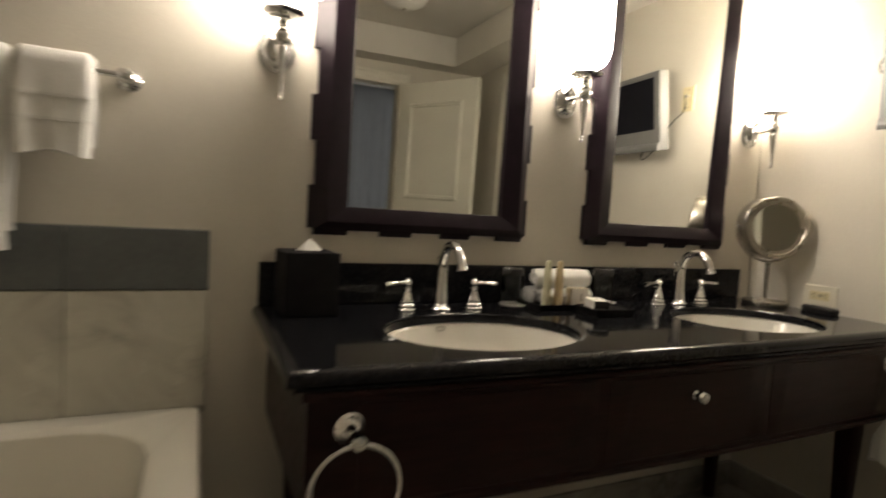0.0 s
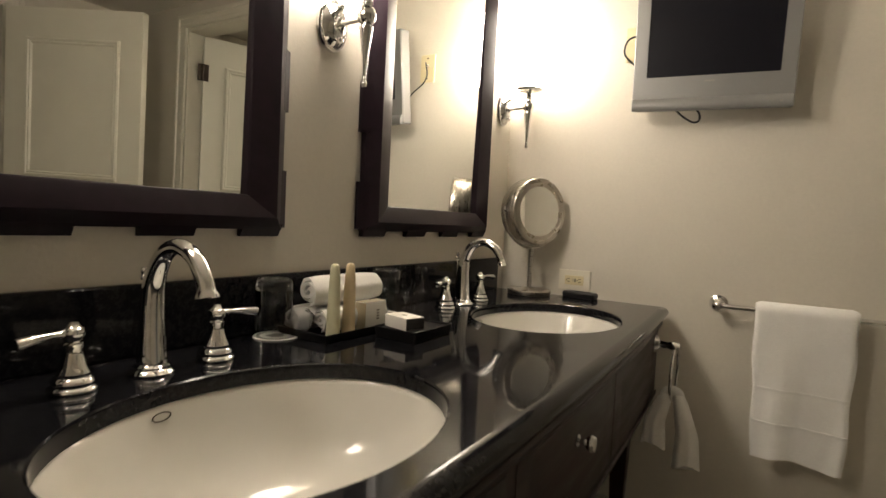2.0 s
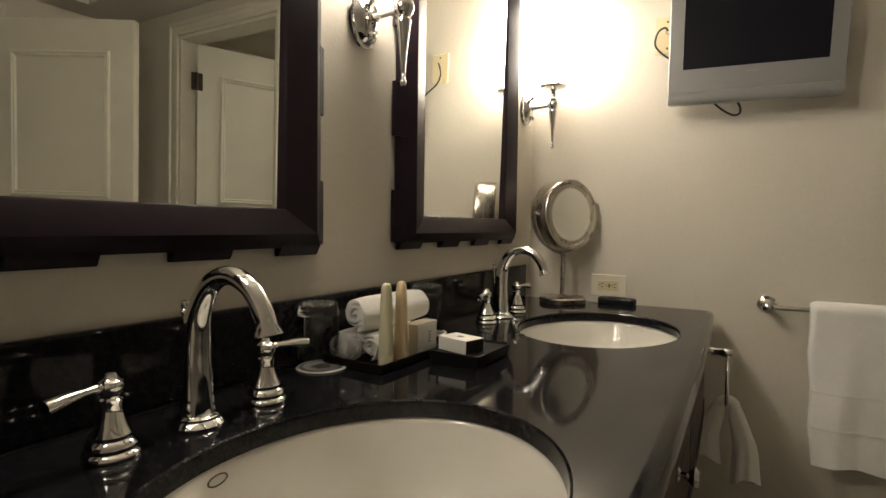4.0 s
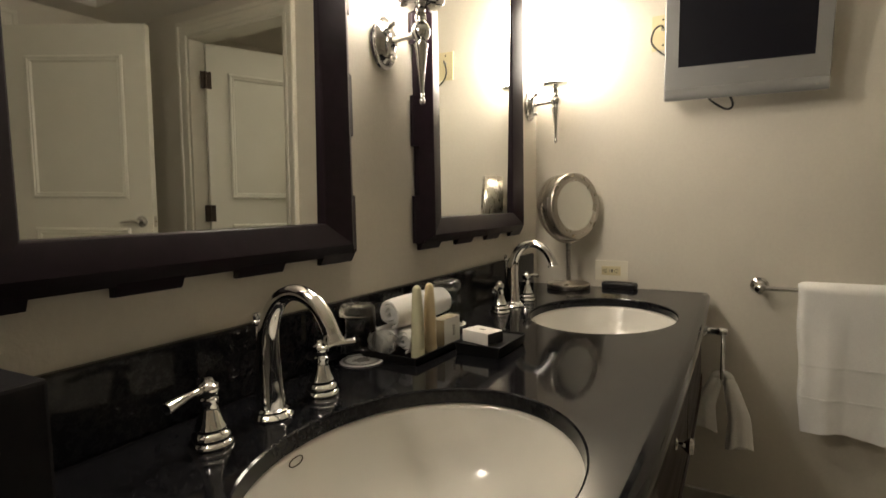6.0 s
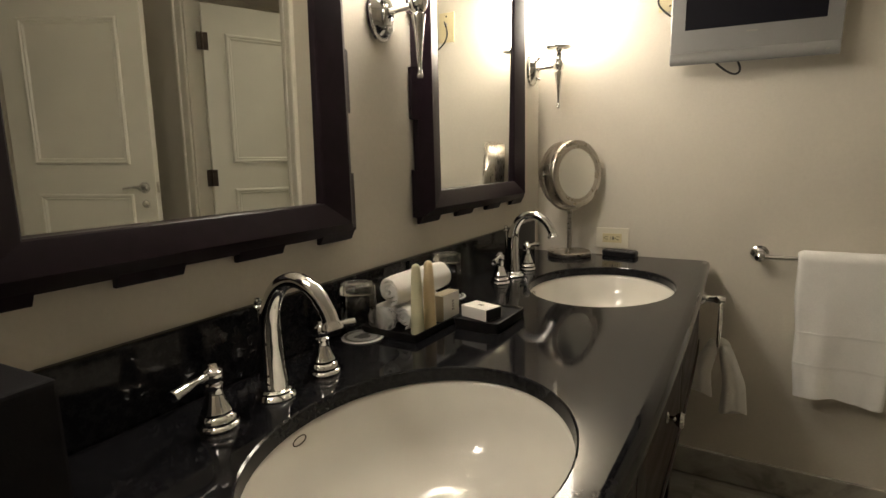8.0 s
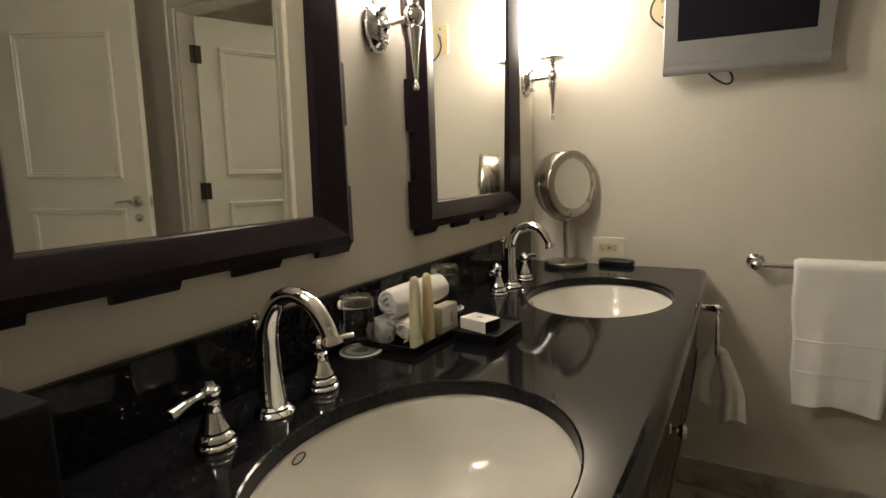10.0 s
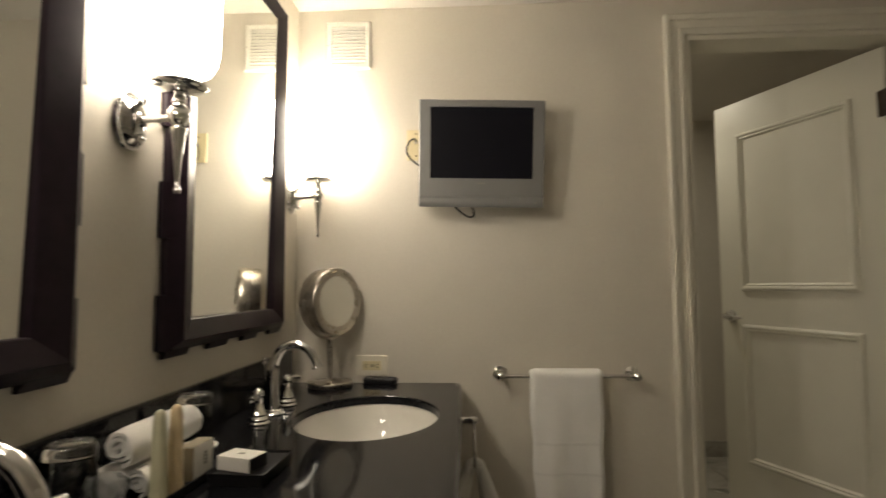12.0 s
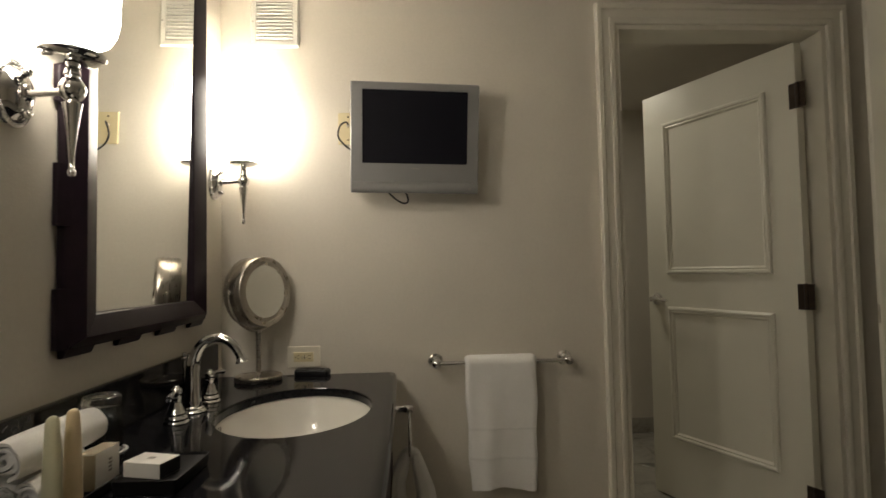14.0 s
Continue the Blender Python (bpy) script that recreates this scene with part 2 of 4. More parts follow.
def tube(bm, pts, radius, segs=12, cap=True, up=(0, 0, 1)):
    """A round bar along points; radius is a number or one number for each point."""
    pts = [Vector(p) for p in pts]
    rad = radius if isinstance(radius, (list, tuple)) else [radius] * len(pts)
    rings = []
    prev = None
    for i, p in enumerate(pts):
        d = (pts[min(i + 1, len(pts) - 1)] - pts[max(i - 1, 0)]).normalized()
        ref = prev if prev else Vector(up)
        side = d.cross(ref)
        if side.length < 1e-4:
            side = d.cross(Vector((1, 0.3, 0.1)))
        side.normalize()
        nrm = side.cross(d).normalized()
        prev = nrm
        rings.append([p + rad[i] * (math.cos(2 * math.pi * k / segs) * side + math.sin(2 * math.pi * k / segs) * nrm) for k in range(segs)])
    loft(bm, rings, cap, cap)
    return bm


def smooth_path(pts, n=8):
    """Catmull-Rom points through pts."""
    pts = [Vector(p) for p in pts]
    q = [2 * pts[0] - pts[1]] + pts + [2 * pts[-1] - pts[-2]]
    out = []
    for i in range(1, len(q) - 2):
        for k in range(n):
            t = k / n
            out.append(0.5 * (2 * q[i] + (q[i + 1] - q[i - 1]) * t + (2 * q[i - 1] - 5 * q[i] + 4 * q[i + 1] - q[i + 2]) * t * t
                              + (3 * q[i] - q[i - 1] - 3 * q[i + 1] + q[i + 2]) * t ** 3))
    out.append(pts[-1])
    return out


def sphere(bm, c, r, segs=16, sz=1.0):
    prof = [(max(r * math.sin(math.pi * i / 8), 0.0002), -r * sz * math.cos(math.pi * i / 8)) for i in range(9)]
    return lathe(bm, prof, segs, c)


def rrect(x0, x1, y0, y1, z, rad, n=6):
    """Ring of a rounded rectangle."""
    out = []
    for cx, cy, a0 in ((x1 - rad, y1 - rad, 0), (x0 + rad, y1 - rad, 90), (x0 + rad, y0 + rad, 180), (x1 - rad, y0 + rad, 270)):
        for i in range(n + 1):
            a = radians(a0 + 90 * i / n)
            out.append((cx + rad * math.cos(a), cy + rad * math.sin(a), z))
    return out

# glow of the fill light added to brighten the toilet room
CLOSETFILL = mat("closet_fill_glow", (0.9, 0.88, 0.8), 0.4, emit=(1.0, 0.90, 0.72), glow=215.0)


# ---------------------------------------------------------------- setting
T = 0.12
structure("wall_north", nbox(ROOM_W - T, T, 0, T, 0, 2.75), WALL, "beige painted bathroom wall behind the vanity and the tub")
bm = bmesh.new()
box(bm, 0, T, D1_Y1, 0, 0, 2.75)
box(bm, 0, T, ROOM_S, D1_Y0, 0, 2.75)
box(bm, 0, T, D1_Y0, D1_Y1, D1_H, 2.75)
structure("wall_east", bm, WALL, "beige painted wall that carries the television and a doorway")
bm = bmesh.new()
box(bm, ROOM_W - T, D2_X0, ROOM_S - T, ROOM_S, 0, 2.75)
box(bm, D2_X1, T, ROOM_S - T, ROOM_S, 0, 2.75)
box(bm, D2_X0, D2_X1, ROOM_S - T, ROOM_S, D2_H, 2.75)
structure("wall_south", bm, WALL, "beige painted wall with the entrance doorway")
structure("wall_west", nbox(ROOM_W - T, ROOM_W, ROOM_S, 0, 0, 2.75), WALL, "plain beige painted end wall by the tub")
bm = bmesh.new()
box(bm, ROOM_W - T, T, ROOM_S - T, T, CEIL, CEIL + 0.1)
IX0, IX1, IY0, IY1 = -3.3, -0.30, -2.68, -0.34
box(bm, ROOM_W, IX0, ROOM_S, 0, SOFFIT, CEIL - 0.002)
box(bm, IX1, 0, ROOM_S, 0, SOFFIT, CEIL - 0.002)
box(bm, IX0, IX1, ROOM_S, IY0, SOFFIT, CEIL - 0.002)
box(bm, IX0, IX1, IY1, 0, SOFFIT, CEIL - 0.002)
structure("ceiling", bm, CEILING, "pale painted tray ceiling with a lowered border")
floor = structure("floor", nbox(ROOM_W - T, 1.9, ROOM_S - T, T, FLOOR - 0.12, FLOOR - 0.006), GROUT, "grey veined marble tile floor")

# small toilet room behind the east doorway
structure("wall_closet_east", nbox(1.75, 1.85, -2.75, -0.95, 0, 2.6), WALL, "beige painted far wall of the small toilet room")
structure("wall_closet_north", nbox(T, 1.85, -0.95, -0.85, 0, 2.6), WALL, "beige painted side wall of the small toilet room")
structure("wall_closet_south", nbox(T, 1.85, -2.85, -2.75, 0, 2.6), WALL, "beige painted wall behind the open toilet door")
# unseen fill light, added so the toilet room doesn't go dark
closet_fill = thing("recessed_light", (0.95, -1.45, 2.33), label="small round fill light added on the toilet room ceiling, out of view", category="ceiling light")
part("trim_ring", lathe(bmesh.new(), [(0.055, -0.0005), (0.075, -0.0005), (0.073, -0.006), (0.057, -0.008), (0.055, -0.0005)], 28, start=False, end=False), VENTW, closet_fill, smooth=True)
part("lens", lathe(bmesh.new(), [(0.001, -0.0045), (0.056, -0.0045), (0.056, -0.001), (0.001, -0.001)], 28), CLOSETFILL, closet_fill, "glowing disc of the added fill light")
structure("ceiling_closet", nbox(T, 1.85, -2.85, -0.85, 2.33, 2.43), CEILING, "plain painted ceiling of the small toilet room")

# hall behind the entrance
bm = bmesh.new()
box(bm, -2.6, -2.5, -5.1, ROOM_S - T, 0, 2.6)
box(bm, 0.6, 0.7, -5.1, ROOM_S - T, 0, 2.6)
box(bm, -2.6, -1.25, -5.2, -5.1, 0, 2.6)
box(bm, 0.40, 0.7, -5.2, -5.1, 0, 2.6)
box(bm, -1.25, 0.40, -5.2, -5.1, 0, 0.5)
box(bm, -1.25, 0.40, -5.2, -5.1, 2.44, 2.6)
structure("wall_hall", bm, WALL, "painted walls of the room beyond the entrance")
structure("ceiling_hall", nbox(-2.6, 0.7, -5.2, ROOM_S - T, 2.5, 2.6), CEILING, "plain painted ceiling beyond the entrance")
structure("floor_hall", nbox(-2.6, 0.7, -5.2, ROOM_S - T, -0.05, FLOOR - 0.002), CARPET, "brown carpet beyond the entrance")
# added panel, hidden by the drapes: lights them through and brightens the hall
structure("backdrop", nbox(-1.3, 0.45, -5.30, -5.26, 0.4, 2.5), BACKGLOW, "unseen glowing panel added behind the drapes in place of window daylight")


def drape(x0, x1, y, z0, z1):
    n = 60
    bm = bmesh.new()
    rows = []
    for z in (z0, (z0 + z1) / 2, z1):
        rows.append([(x0 + (x1 - x0) * i / n, y + 0.006 * math.sin(i * 0.9) + 0.003 * math.sin(i * 2.3), z) for i in range(n + 1)])
    loft(bm, rows, False, False, closed=False)
    bmesh.ops.solidify(bm, geom=bm.faces[:], thickness=0.006)
    return bm


for x0, x1, y in ((-1.90, -0.60, -4.95), (-0.61, 0.45, -4.99)):
    d = thing("drape", (0, 0, 0), label="blue-grey floor-length drape beside the far window", category="curtain", group="drapes of the far window")
    part("cloth", drape(x0, x1, y, FLOOR, 2.47), DRAPE, d, smooth=True)


# casing: a moulded board with a raised back band
def casing_bar(bm, axis, p0, p1, side, wall, out):
    """One stretch of casing 75 mm wide. axis: 'y' or 'x' is the wall's line; p0, p1: (along, z) of the opening's edge; side: away from the opening; wall: the wall's face; out: into the room."""
    prof = [(0.0, 0.0), (0.0, 0.012), (0.006, 0.017), (0.020, 0.017), (0.024, 0.013), (0.050, 0.016), (0.054, 0.024), (0.070, 0.026), (0.075, 0.022), (0.075, 0.0)]
    rings = []
    for (u, z), ends in ((p0, 0), (p1, 1)):
        ring = []
        for w, h in prof:
            uu, zz = u + side[ends][0] * w, z + side[ends][1] * w
            ring.append((wall + out * h, uu, zz) if axis == "y" else (uu, wall + out * h, zz))
        rings.append(ring)
    loft(bm, rings)


def casing(name, axis, a0, a1, h, wall, out, label):
    bm = bmesh.new()
    casing_bar(bm, axis, (a0, FLOOR), (a0, h), ((-1, 0), (-1, 1)), wall, out)
    casing_bar(bm, axis, (a0, h), (a1, h), ((-1, 1), (1, 1)), wall, out)
    casing_bar(bm, axis, (a1, h), (a1, FLOOR), ((1, 1), (1, 0)), wall, out)
    return structure(name, bm, TRIMP, label, smooth=True)


casing("trim_closet", "y", D1_Y0, D1_Y1, D1_H, 0, -1, "cream painted moulded casing round the doorway")
casing("trim_entrance", "x", D2_X0, D2_X1, D2_H, ROOM_S, 1, "cream painted moulded casing round the entrance")
bm = bmesh.new()
J = 0.018
box(bm, -0.002, T + 0.002, D1_Y1 - J, D1_Y1 - 0.0005, FLOOR, D1_H)
box(bm, -0.002, T + 0.002, D1_Y0 + 0.0005, D1_Y0 + J, FLOOR, D1_H)
box(bm, -0.002, T + 0.002, D1_Y0 + J, D1_Y1 - J, D1_H - J, D1_H - 0.0005)
box(bm, 0.035, 0.06, D1_Y1 - J - 0.012, D1_Y1 - J, FLOOR, D1_H - J)
structure("trim_jamb_closet", bm, TRIMP, "cream painted door jamb with a stop")
bm = bmesh.new()
box(bm, D2_X0 + 0.0005, D2_X0 + J, ROOM_S - T - 0.002, ROOM_S + 0.002, FLOOR, D2_H)
box(bm, D2_X1 - J, D2_X1 - 0.0005, ROOM_S - T - 0.002, ROOM_S + 0.002, FLOOR, D2_H)
box(bm, D2_X0 + J, D2_X1 - J, ROOM_S - T - 0.002, ROOM_S + 0.002, D2_H - J, D2_H - 0.0005)
structure("trim_jamb_entrance", bm, TRIMP, "cream painted jamb of the entrance doorway")
# marble skirting
for nm, b in (("baseboard_east", (-0.014, 0, D1_Y1 + 0.077, -0.001, FLOOR, FLOOR + 0.10)),
              ("baseboard_north", (-2.07, -0.016, -0.014, 0, FLOOR, FLOOR + 0.10)),
              ("baseboard_closet", (1.736, 1.75, -2.75, -0.95, FLOOR, FLOOR + 0.10))):
    structure(nm, nbox(*b, bevel=0.003), FLOORM, "low grey marble skirting along the wall")


# ---------------------------------------------------------------- doors
def lever_handle(parent, x, z, ydir, lever_dx):
    h = part("door_handle", lathe(bmesh.new(), [(0.001, 0), (0.030, 0), (0.032, 0.004), (0.028, 0.012), (0.014, 0.016), (0.011, 0.045), (0.013, 0.05), (0.001, 0.052)],
                                  20, m=Matrix.Rotation(radians(90 * -ydir), 4, "X")), CHROME, parent, "polished chrome lever handle", smooth=True)
    h.location = (x, ydir * 0.0225, z)
    part("lever", tube(bmesh.new(), smooth_path([(0, ydir * 0.045, 0), (lever_dx * 0.35, ydir * 0.05, 0.004), (lever_dx, ydir * 0.046, -0.004)], 5), [0.008] * 6 + [0.006] * 5, 10),
             CHROME, h, smooth=True)
    return h


def door(name, at, rz, width, height, label, flip=1, thumb_turn=False):
    """A two-panel leaf 44 mm thick; hinges at its own x = 0, leaf along +x."""
    d = thing(name, at, rz, label, "door", kind="structure")
    part("leaf", nbox(0.002, width, -0.022, 0.022, 0.008, height, bevel=0.003), DOORP, d)
    for z0, z1 in ((0.30, 0.95), (1.11, height - 0.16)):
        for s in (-1, 1):
            bm = bmesh.new()
            x0, x1 = 0.125, width - 0.125
            prof = [(0, 0), (0.002, 0.009), (0.009, 0.014), (0.016, 0.013), (0.021, 0.007), (0.027, 0.009), (0.036, 0.0)]
            rings = [[(x0 + w, s * (0.0215 + hh), z0 + w) for w, hh in prof], [(x1 - w, s * (0.0215 + hh), z0 + w) for w, hh in prof],
                     [(x1 - w, s * (0.0215 + hh), z1 - w) for w, hh in prof], [(x0 + w, s * (0.0215 + hh), z1 - w) for w, hh in prof]]
            rings.append(rings[0])
            loft(bm, rings, False, False, closed=False)
            bmesh.ops.remove_doubles(bm, verts=bm.verts[:], dist=1e-5)
            part("moulding", bm, DOORP, d, smooth=True, angle=25)
    for s in (-1, 1):
        lever_handle(d, width - 0.06, 0.985, s, -0.095)
    if thumb_turn:
        for s in (-1, 1):
            rose = part("thumb_turn", lathe(bmesh.new(), [(0.001, 0), (0.022, 0), (0.0235, 0.003), (0.020, 0.009), (0.008, 0.012), (0.008, 0.018), (0.001, 0.019)], 20, m=Matrix.Rotation(radians(90 * -s), 4, "X")),
                        CHROME, d, "round chrome privacy turn", smooth=True)
            rose.location = (width - 0.06, s * 0.0225, 0.895)
    part("latch_plate", nbox(width - 0.0005, width + 0.002, -0.012, 0.012, 0.955, 1.015, bevel=0.0006), NICKEL, d, "brushed latch plate on the door edge")
    for z in (0.24, height / 2 + 0.005, height - 0.215):
        bm = bmesh.new()
        lathe(bm, [(0.0065, z - 0.05), (0.0075, z - 0.048), (0.0075, z + 0.048), (0.004, z + 0.053)], 10, (-0.004, flip * 0.026, 0))
        box(bm, -0.032, -0.002, flip * 0.022 - 0.002, flip * 0.022 + 0.002, z - 0.05, z + 0.05)
        box(bm, -0.002, 0.03, flip * 0.0225 - 0.0015, flip * 0.0225 + 0.0015, z - 0.05, z + 0.05)
        part("hinge", bm, BRONZE, d, "dark bronze butt hinge")
    return d


door("door_closet", (0.070, D1_Y0 + 0.058, FLOOR), 22.5, 0.785, 2.03, "white two-panel door standing open into the toilet room", 1)
door("door_entrance", (D2_X1 - 0.005, ROOM_S + 0.05, FLOOR), 60.5, 0.785, 2.03, "white two-panel entrance door standing wide open", -1, thumb_turn=True)


# ---------------------------------------------------------------- vanity
VX0, VX1 = -1.957, -0.042
VC, VHALF = (VX0 + VX1) / 2, (VX1 - VX0) / 2
SINKS = (-1.462, -0.530)
SINK_Y, SINK_A, SINK_B = -0.379, 0.242, 0.190


def front(x, inset=0.0):
    """The slightly bowed front line of the vanity top."""
    return -0.618 - 0.018 * (1 - ((x - VC) / VHALF) ** 2) + inset


def oval(cx, cy, a, b, z, n=64):
    return [(cx + a * math.cos(2 * math.pi * i / n), cy + b * math.sin(2 * math.pi * i / n), z) for i in range(n)]


def countertop_mesh():
    bm = bmesh.new()
    prof = [(0.022, 0.0), (0.017, -0.0008), (0.011, -0.003), (0.006, -0.007), (0.002, -0.0125), (0.0, -0.019), (0.001, -0.025), (0.005, -0.029), (0.012, -0.031), (0.016, -0.035), (0.016, -0.040)]
    rings = []
    n = 28
    for ins, dz in prof:
        a, b = VX0 + ins, VX1 - ins
        ring = [(a, -0.001, TOP + dz)]
        for i in range(n + 1):
            x = a + (b - a) * i / n
            ring.append((x, front(x, ins), TOP + dz))
        ring.append((b, -0.001, TOP + dz))
        rings.append(ring)
    vr = loft(bm, rings, False, False)
    holes_t, holes_b = [], []
    for cx in SINKS:
        hr = [oval(cx, SINK_Y, SINK_A + 0.004, SINK_B + 0.004, TOP), oval(cx, SINK_Y, SINK_A + 0.001, SINK_B + 0.001, TOP - 0.002),
              oval(cx, SINK_Y, SINK_A, SINK_B, TOP - 0.006), oval(cx, SINK_Y, SINK_A, SINK_B, TOP - 0.024)]
        h = loft(bm, hr, False, False)
        holes_t.append(h[0])
        holes_b.append(h[-1])

    def edges_of(loop):
        return [bm.edges.get((loop[i], loop[(i + 1) % len(loop)])) for i in range(len(loop))]

    for outer, holes in ((vr[0], holes_t), (vr[-1], holes_b)):
        es = edges_of(outer)
        for h in holes:
            es += edges_of(h)
        bmesh.ops.triangle_fill(bm, edges=es, use_beauty=True)
    return bm


counter = thing("countertop", (0, 0, 0), label="polished black granite double vanity top with moulded edge", category="countertop")
slab = part("slab", countertop_mesh(), GRANITE, counter, smooth=True, angle=30)
for f in slab.data.polygons:
    if abs(f.normal.z) > 0.999:
        f.use_smooth = False
bm = bmesh.new()
box(bm, VX0 + 0.012, VX1 - 0.035, -0.018, -0.001, TOP + 0.0005, TOP + 0.116, bevel=0.004)
part("backsplash", bm, GRANITE, counter, "upstand of the same black granite")

vanity = thing("vanity_cabinet", (0, 0, 0), label="dark espresso bow-fronted wooden vanity on tapered legs", category="vanity")
BX0, BX1 = VX0 + 0.04, VX1 - 0.035
ZA0, ZA1 = 0.580, TOP - 0.041
OFF = 0.021


def bowed(x0, x1, z0, z1, off, thick, r=0.003, n=14):
    """A board that follows the bowed front, its face off behind the top's edge, with eased edges."""
    bm = bmesh.new()
    rings = []
    for i in range(n + 1):
        x = x0 + (x1 - x0) * i / n
        y = front(x, off)
        e = r if i in (0, n) else 0.0
        rings.append([(x, y + thick, z0), (x, y + r, z0), (x, y + e, z0 + r), (x, y + e, z1 - r), (x, y + r, z1), (x, y + thick, z1)])
    loft(bm, rings)
    return bm


part("front_apron", bowed(BX0, BX1, ZA0, ZA1, OFF, 0.022), WOOD, vanity, smooth=True, angle=30)
for x in (BX0, BX1 - 0.022):
    part("side_apron", nbox(x, x + 0.022, front(x, OFF) + 0.024, -0.03, ZA0, ZA1, bevel=0.002), WOOD, vanity)
part("underside", nbox(BX0 + 0.024, BX1 - 0.024, -0.548, -0.03, ZA0 + 0.002, ZA0 + 0.014), WOOD, vanity)
part("top_moulding", bowed(BX0 - 0.010, BX1 + 0.010, ZA1 - 0.016, ZA1 - 0.001, OFF - 0.012, 0.0115, 0.005), WOOD, vanity, smooth=True, angle=30)
part("lower_bead", bowed(BX0 + 0.004, BX1 - 0.004, ZA0 + 0.001, ZA0 + 0.014, OFF - 0.006, 0.0055, 0.003), WOOD, vanity, smooth=True, angle=30)
for x0, x1, knobs in ((BX0 + 0.09, -1.305, 0), (-1.275, -0.765, 1), (-0.735, BX1 - 0.09, 0)):
    z0, z1 = ZA0 + 0.026, ZA1 - 0.026
    dr = part("drawer_front", bowed(x0, x1, z0, z1, OFF - 0.0025, 0.0022, 0.0015), WOOD, vanity, smooth=True, angle=30)
    if knobs:
        bm = lathe(bmesh.new(), [(0.001, 0), (0.011, 0), (0.011, 0.003), (0.005, 0.006), (0.005, 0.014), (0.011, 0.019), (0.0145, 0.025), (0.012, 0.031), (0.001, 0.033)], 20, m=Matrix.Rotation(radians(90), 4, "X"))
        k = part("knob", bm, CHROME, dr, "round polished chrome knob", smooth=True)
        k.location = ((x0 + x1) / 2, front((x0 + x1) / 2, OFF - 0.0025), 0.742)
for x in (BX0 + 0.045, BX1 - 0.145):
    for y in (-0.556, -0.085):
        bm = bmesh.new()
        rings = []
        for z, w in ((ZA0 + 0.0015, 0.062), (ZA0 - 0.02, 0.062), (ZA0 - 0.032, 0.056), (ZA0 - 0.05, 0.056), (FLOOR + 0.05, 0.034), (FLOOR, 0.032)):
            c = (x + 0.032, y + 0.032)
            rings.append(rrect(c[0] - w / 2, c[0] + w / 2, c[1] - w / 2, c[1] + w / 2, z, 0.003, 2))
        loft(bm, rings)
        part("leg", bm, WOOD, vanity, smooth=True, angle=25)

for cx in SINKS:
    s = thing("sink", (cx, SINK_Y, TOP - 0.025), label="oval white porcelain undermount basin in the black granite", category="sink", group="undermount basins")
    prof = [(1.04, 0.0), (1.03, 0.0005), (1.012, -0.001), (0.995, -0.010), (0.965, -0.040), (0.88, -0.085), (0.70, -0.122), (0.45, -0.140), (0.20, -0.147), (0.10, -0.149)]
    bm = bmesh.new()
    rings = [oval(0, 0, SINK_A * r, SINK_B * r, z) for r, z in prof]
    outer = [oval(0, 0, SINK_A * r + 0.012, SINK_B * r + 0.012, z - 0.012) for r, z in reversed(prof[3:])]
    loft(bm, outer + [oval(0, 0, SINK_A * 1.04, SINK_B * 1.04, -0.010)] + rings, False, False)
    part("bowl", bm, PORCELAIN, s, smooth=True, angle=60)
    part("drain", lathe(bmesh.new(), [(0.030, -0.150), (0.030, -0.1465), (0.026, -0.1445), (0.020, -0.1455), (0.019, -0.1445), (0.004, -0.142), (0.0005, -0.142)], 24), CHROME, s, "chrome pop-up drain", smooth=True)
    # overflow ring on the rear slope of the bowl
    bm = bmesh.new()
    pts = [(-0.030 + 0.0135 * math.cos(a), 0.1853 + 0.0010 * math.sin(a) + 0.0013 * math.cos(a), -0.014 + 0.0055 * math.sin(a)) for a in [2 * math.pi * i / 20 for i in range(21)]]
    tube(bm, pts, 0.0009, 6, False)
    part("overflow", bm, BRONZE, s, "thin metal overflow ring", smooth=True)


# ---------------------------------------------------------------- faucets
def faucet_handle(side):
    bm = lathe(bmesh.new(), [(0.001, 0), (0.0285, 0), (0.0295, 0.003), (0.028, 0.007), (0.0245, 0.009), (0.0245, 0.012), (0.0255, 0.014), (0.024, 0.019), (0.0195, 0.022),
                             (0.0195, 0.025), (0.0205, 0.027), (0.0165, 0.036), (0.0125, 0.050), (0.0105, 0.060), (0.0120, 0.064), (0.0120, 0.068), (0.0095, 0.070), (0.0095, 0.073),
                             (0.0125, 0.077), (0.0140, 0.083), (0.0125, 0.089), (0.0080, 0.092), (0.0065, 0.095), (0.0055, 0.098), (0.001, 0.099)], 24)
    lever = tube(bmesh.new(), smooth_path([(side * 0.008, 0, 0.083), (side * 0.024, -0.004, 0.084), (side * 0.045, -0.008, 0.083), (side * 0.066, -0.012, 0.080), (side * 0.069, -0.0125, 0.0796)], 4),
                 [0.0055] * 4 + [0.0045, 0.0048, 0.0052, 0.0058, 0.0064, 0.007, 0.0075, 0.008, 0.0083, 0.0084, 0.0082, 0.007, 0.003], 12)
    return bm, lever


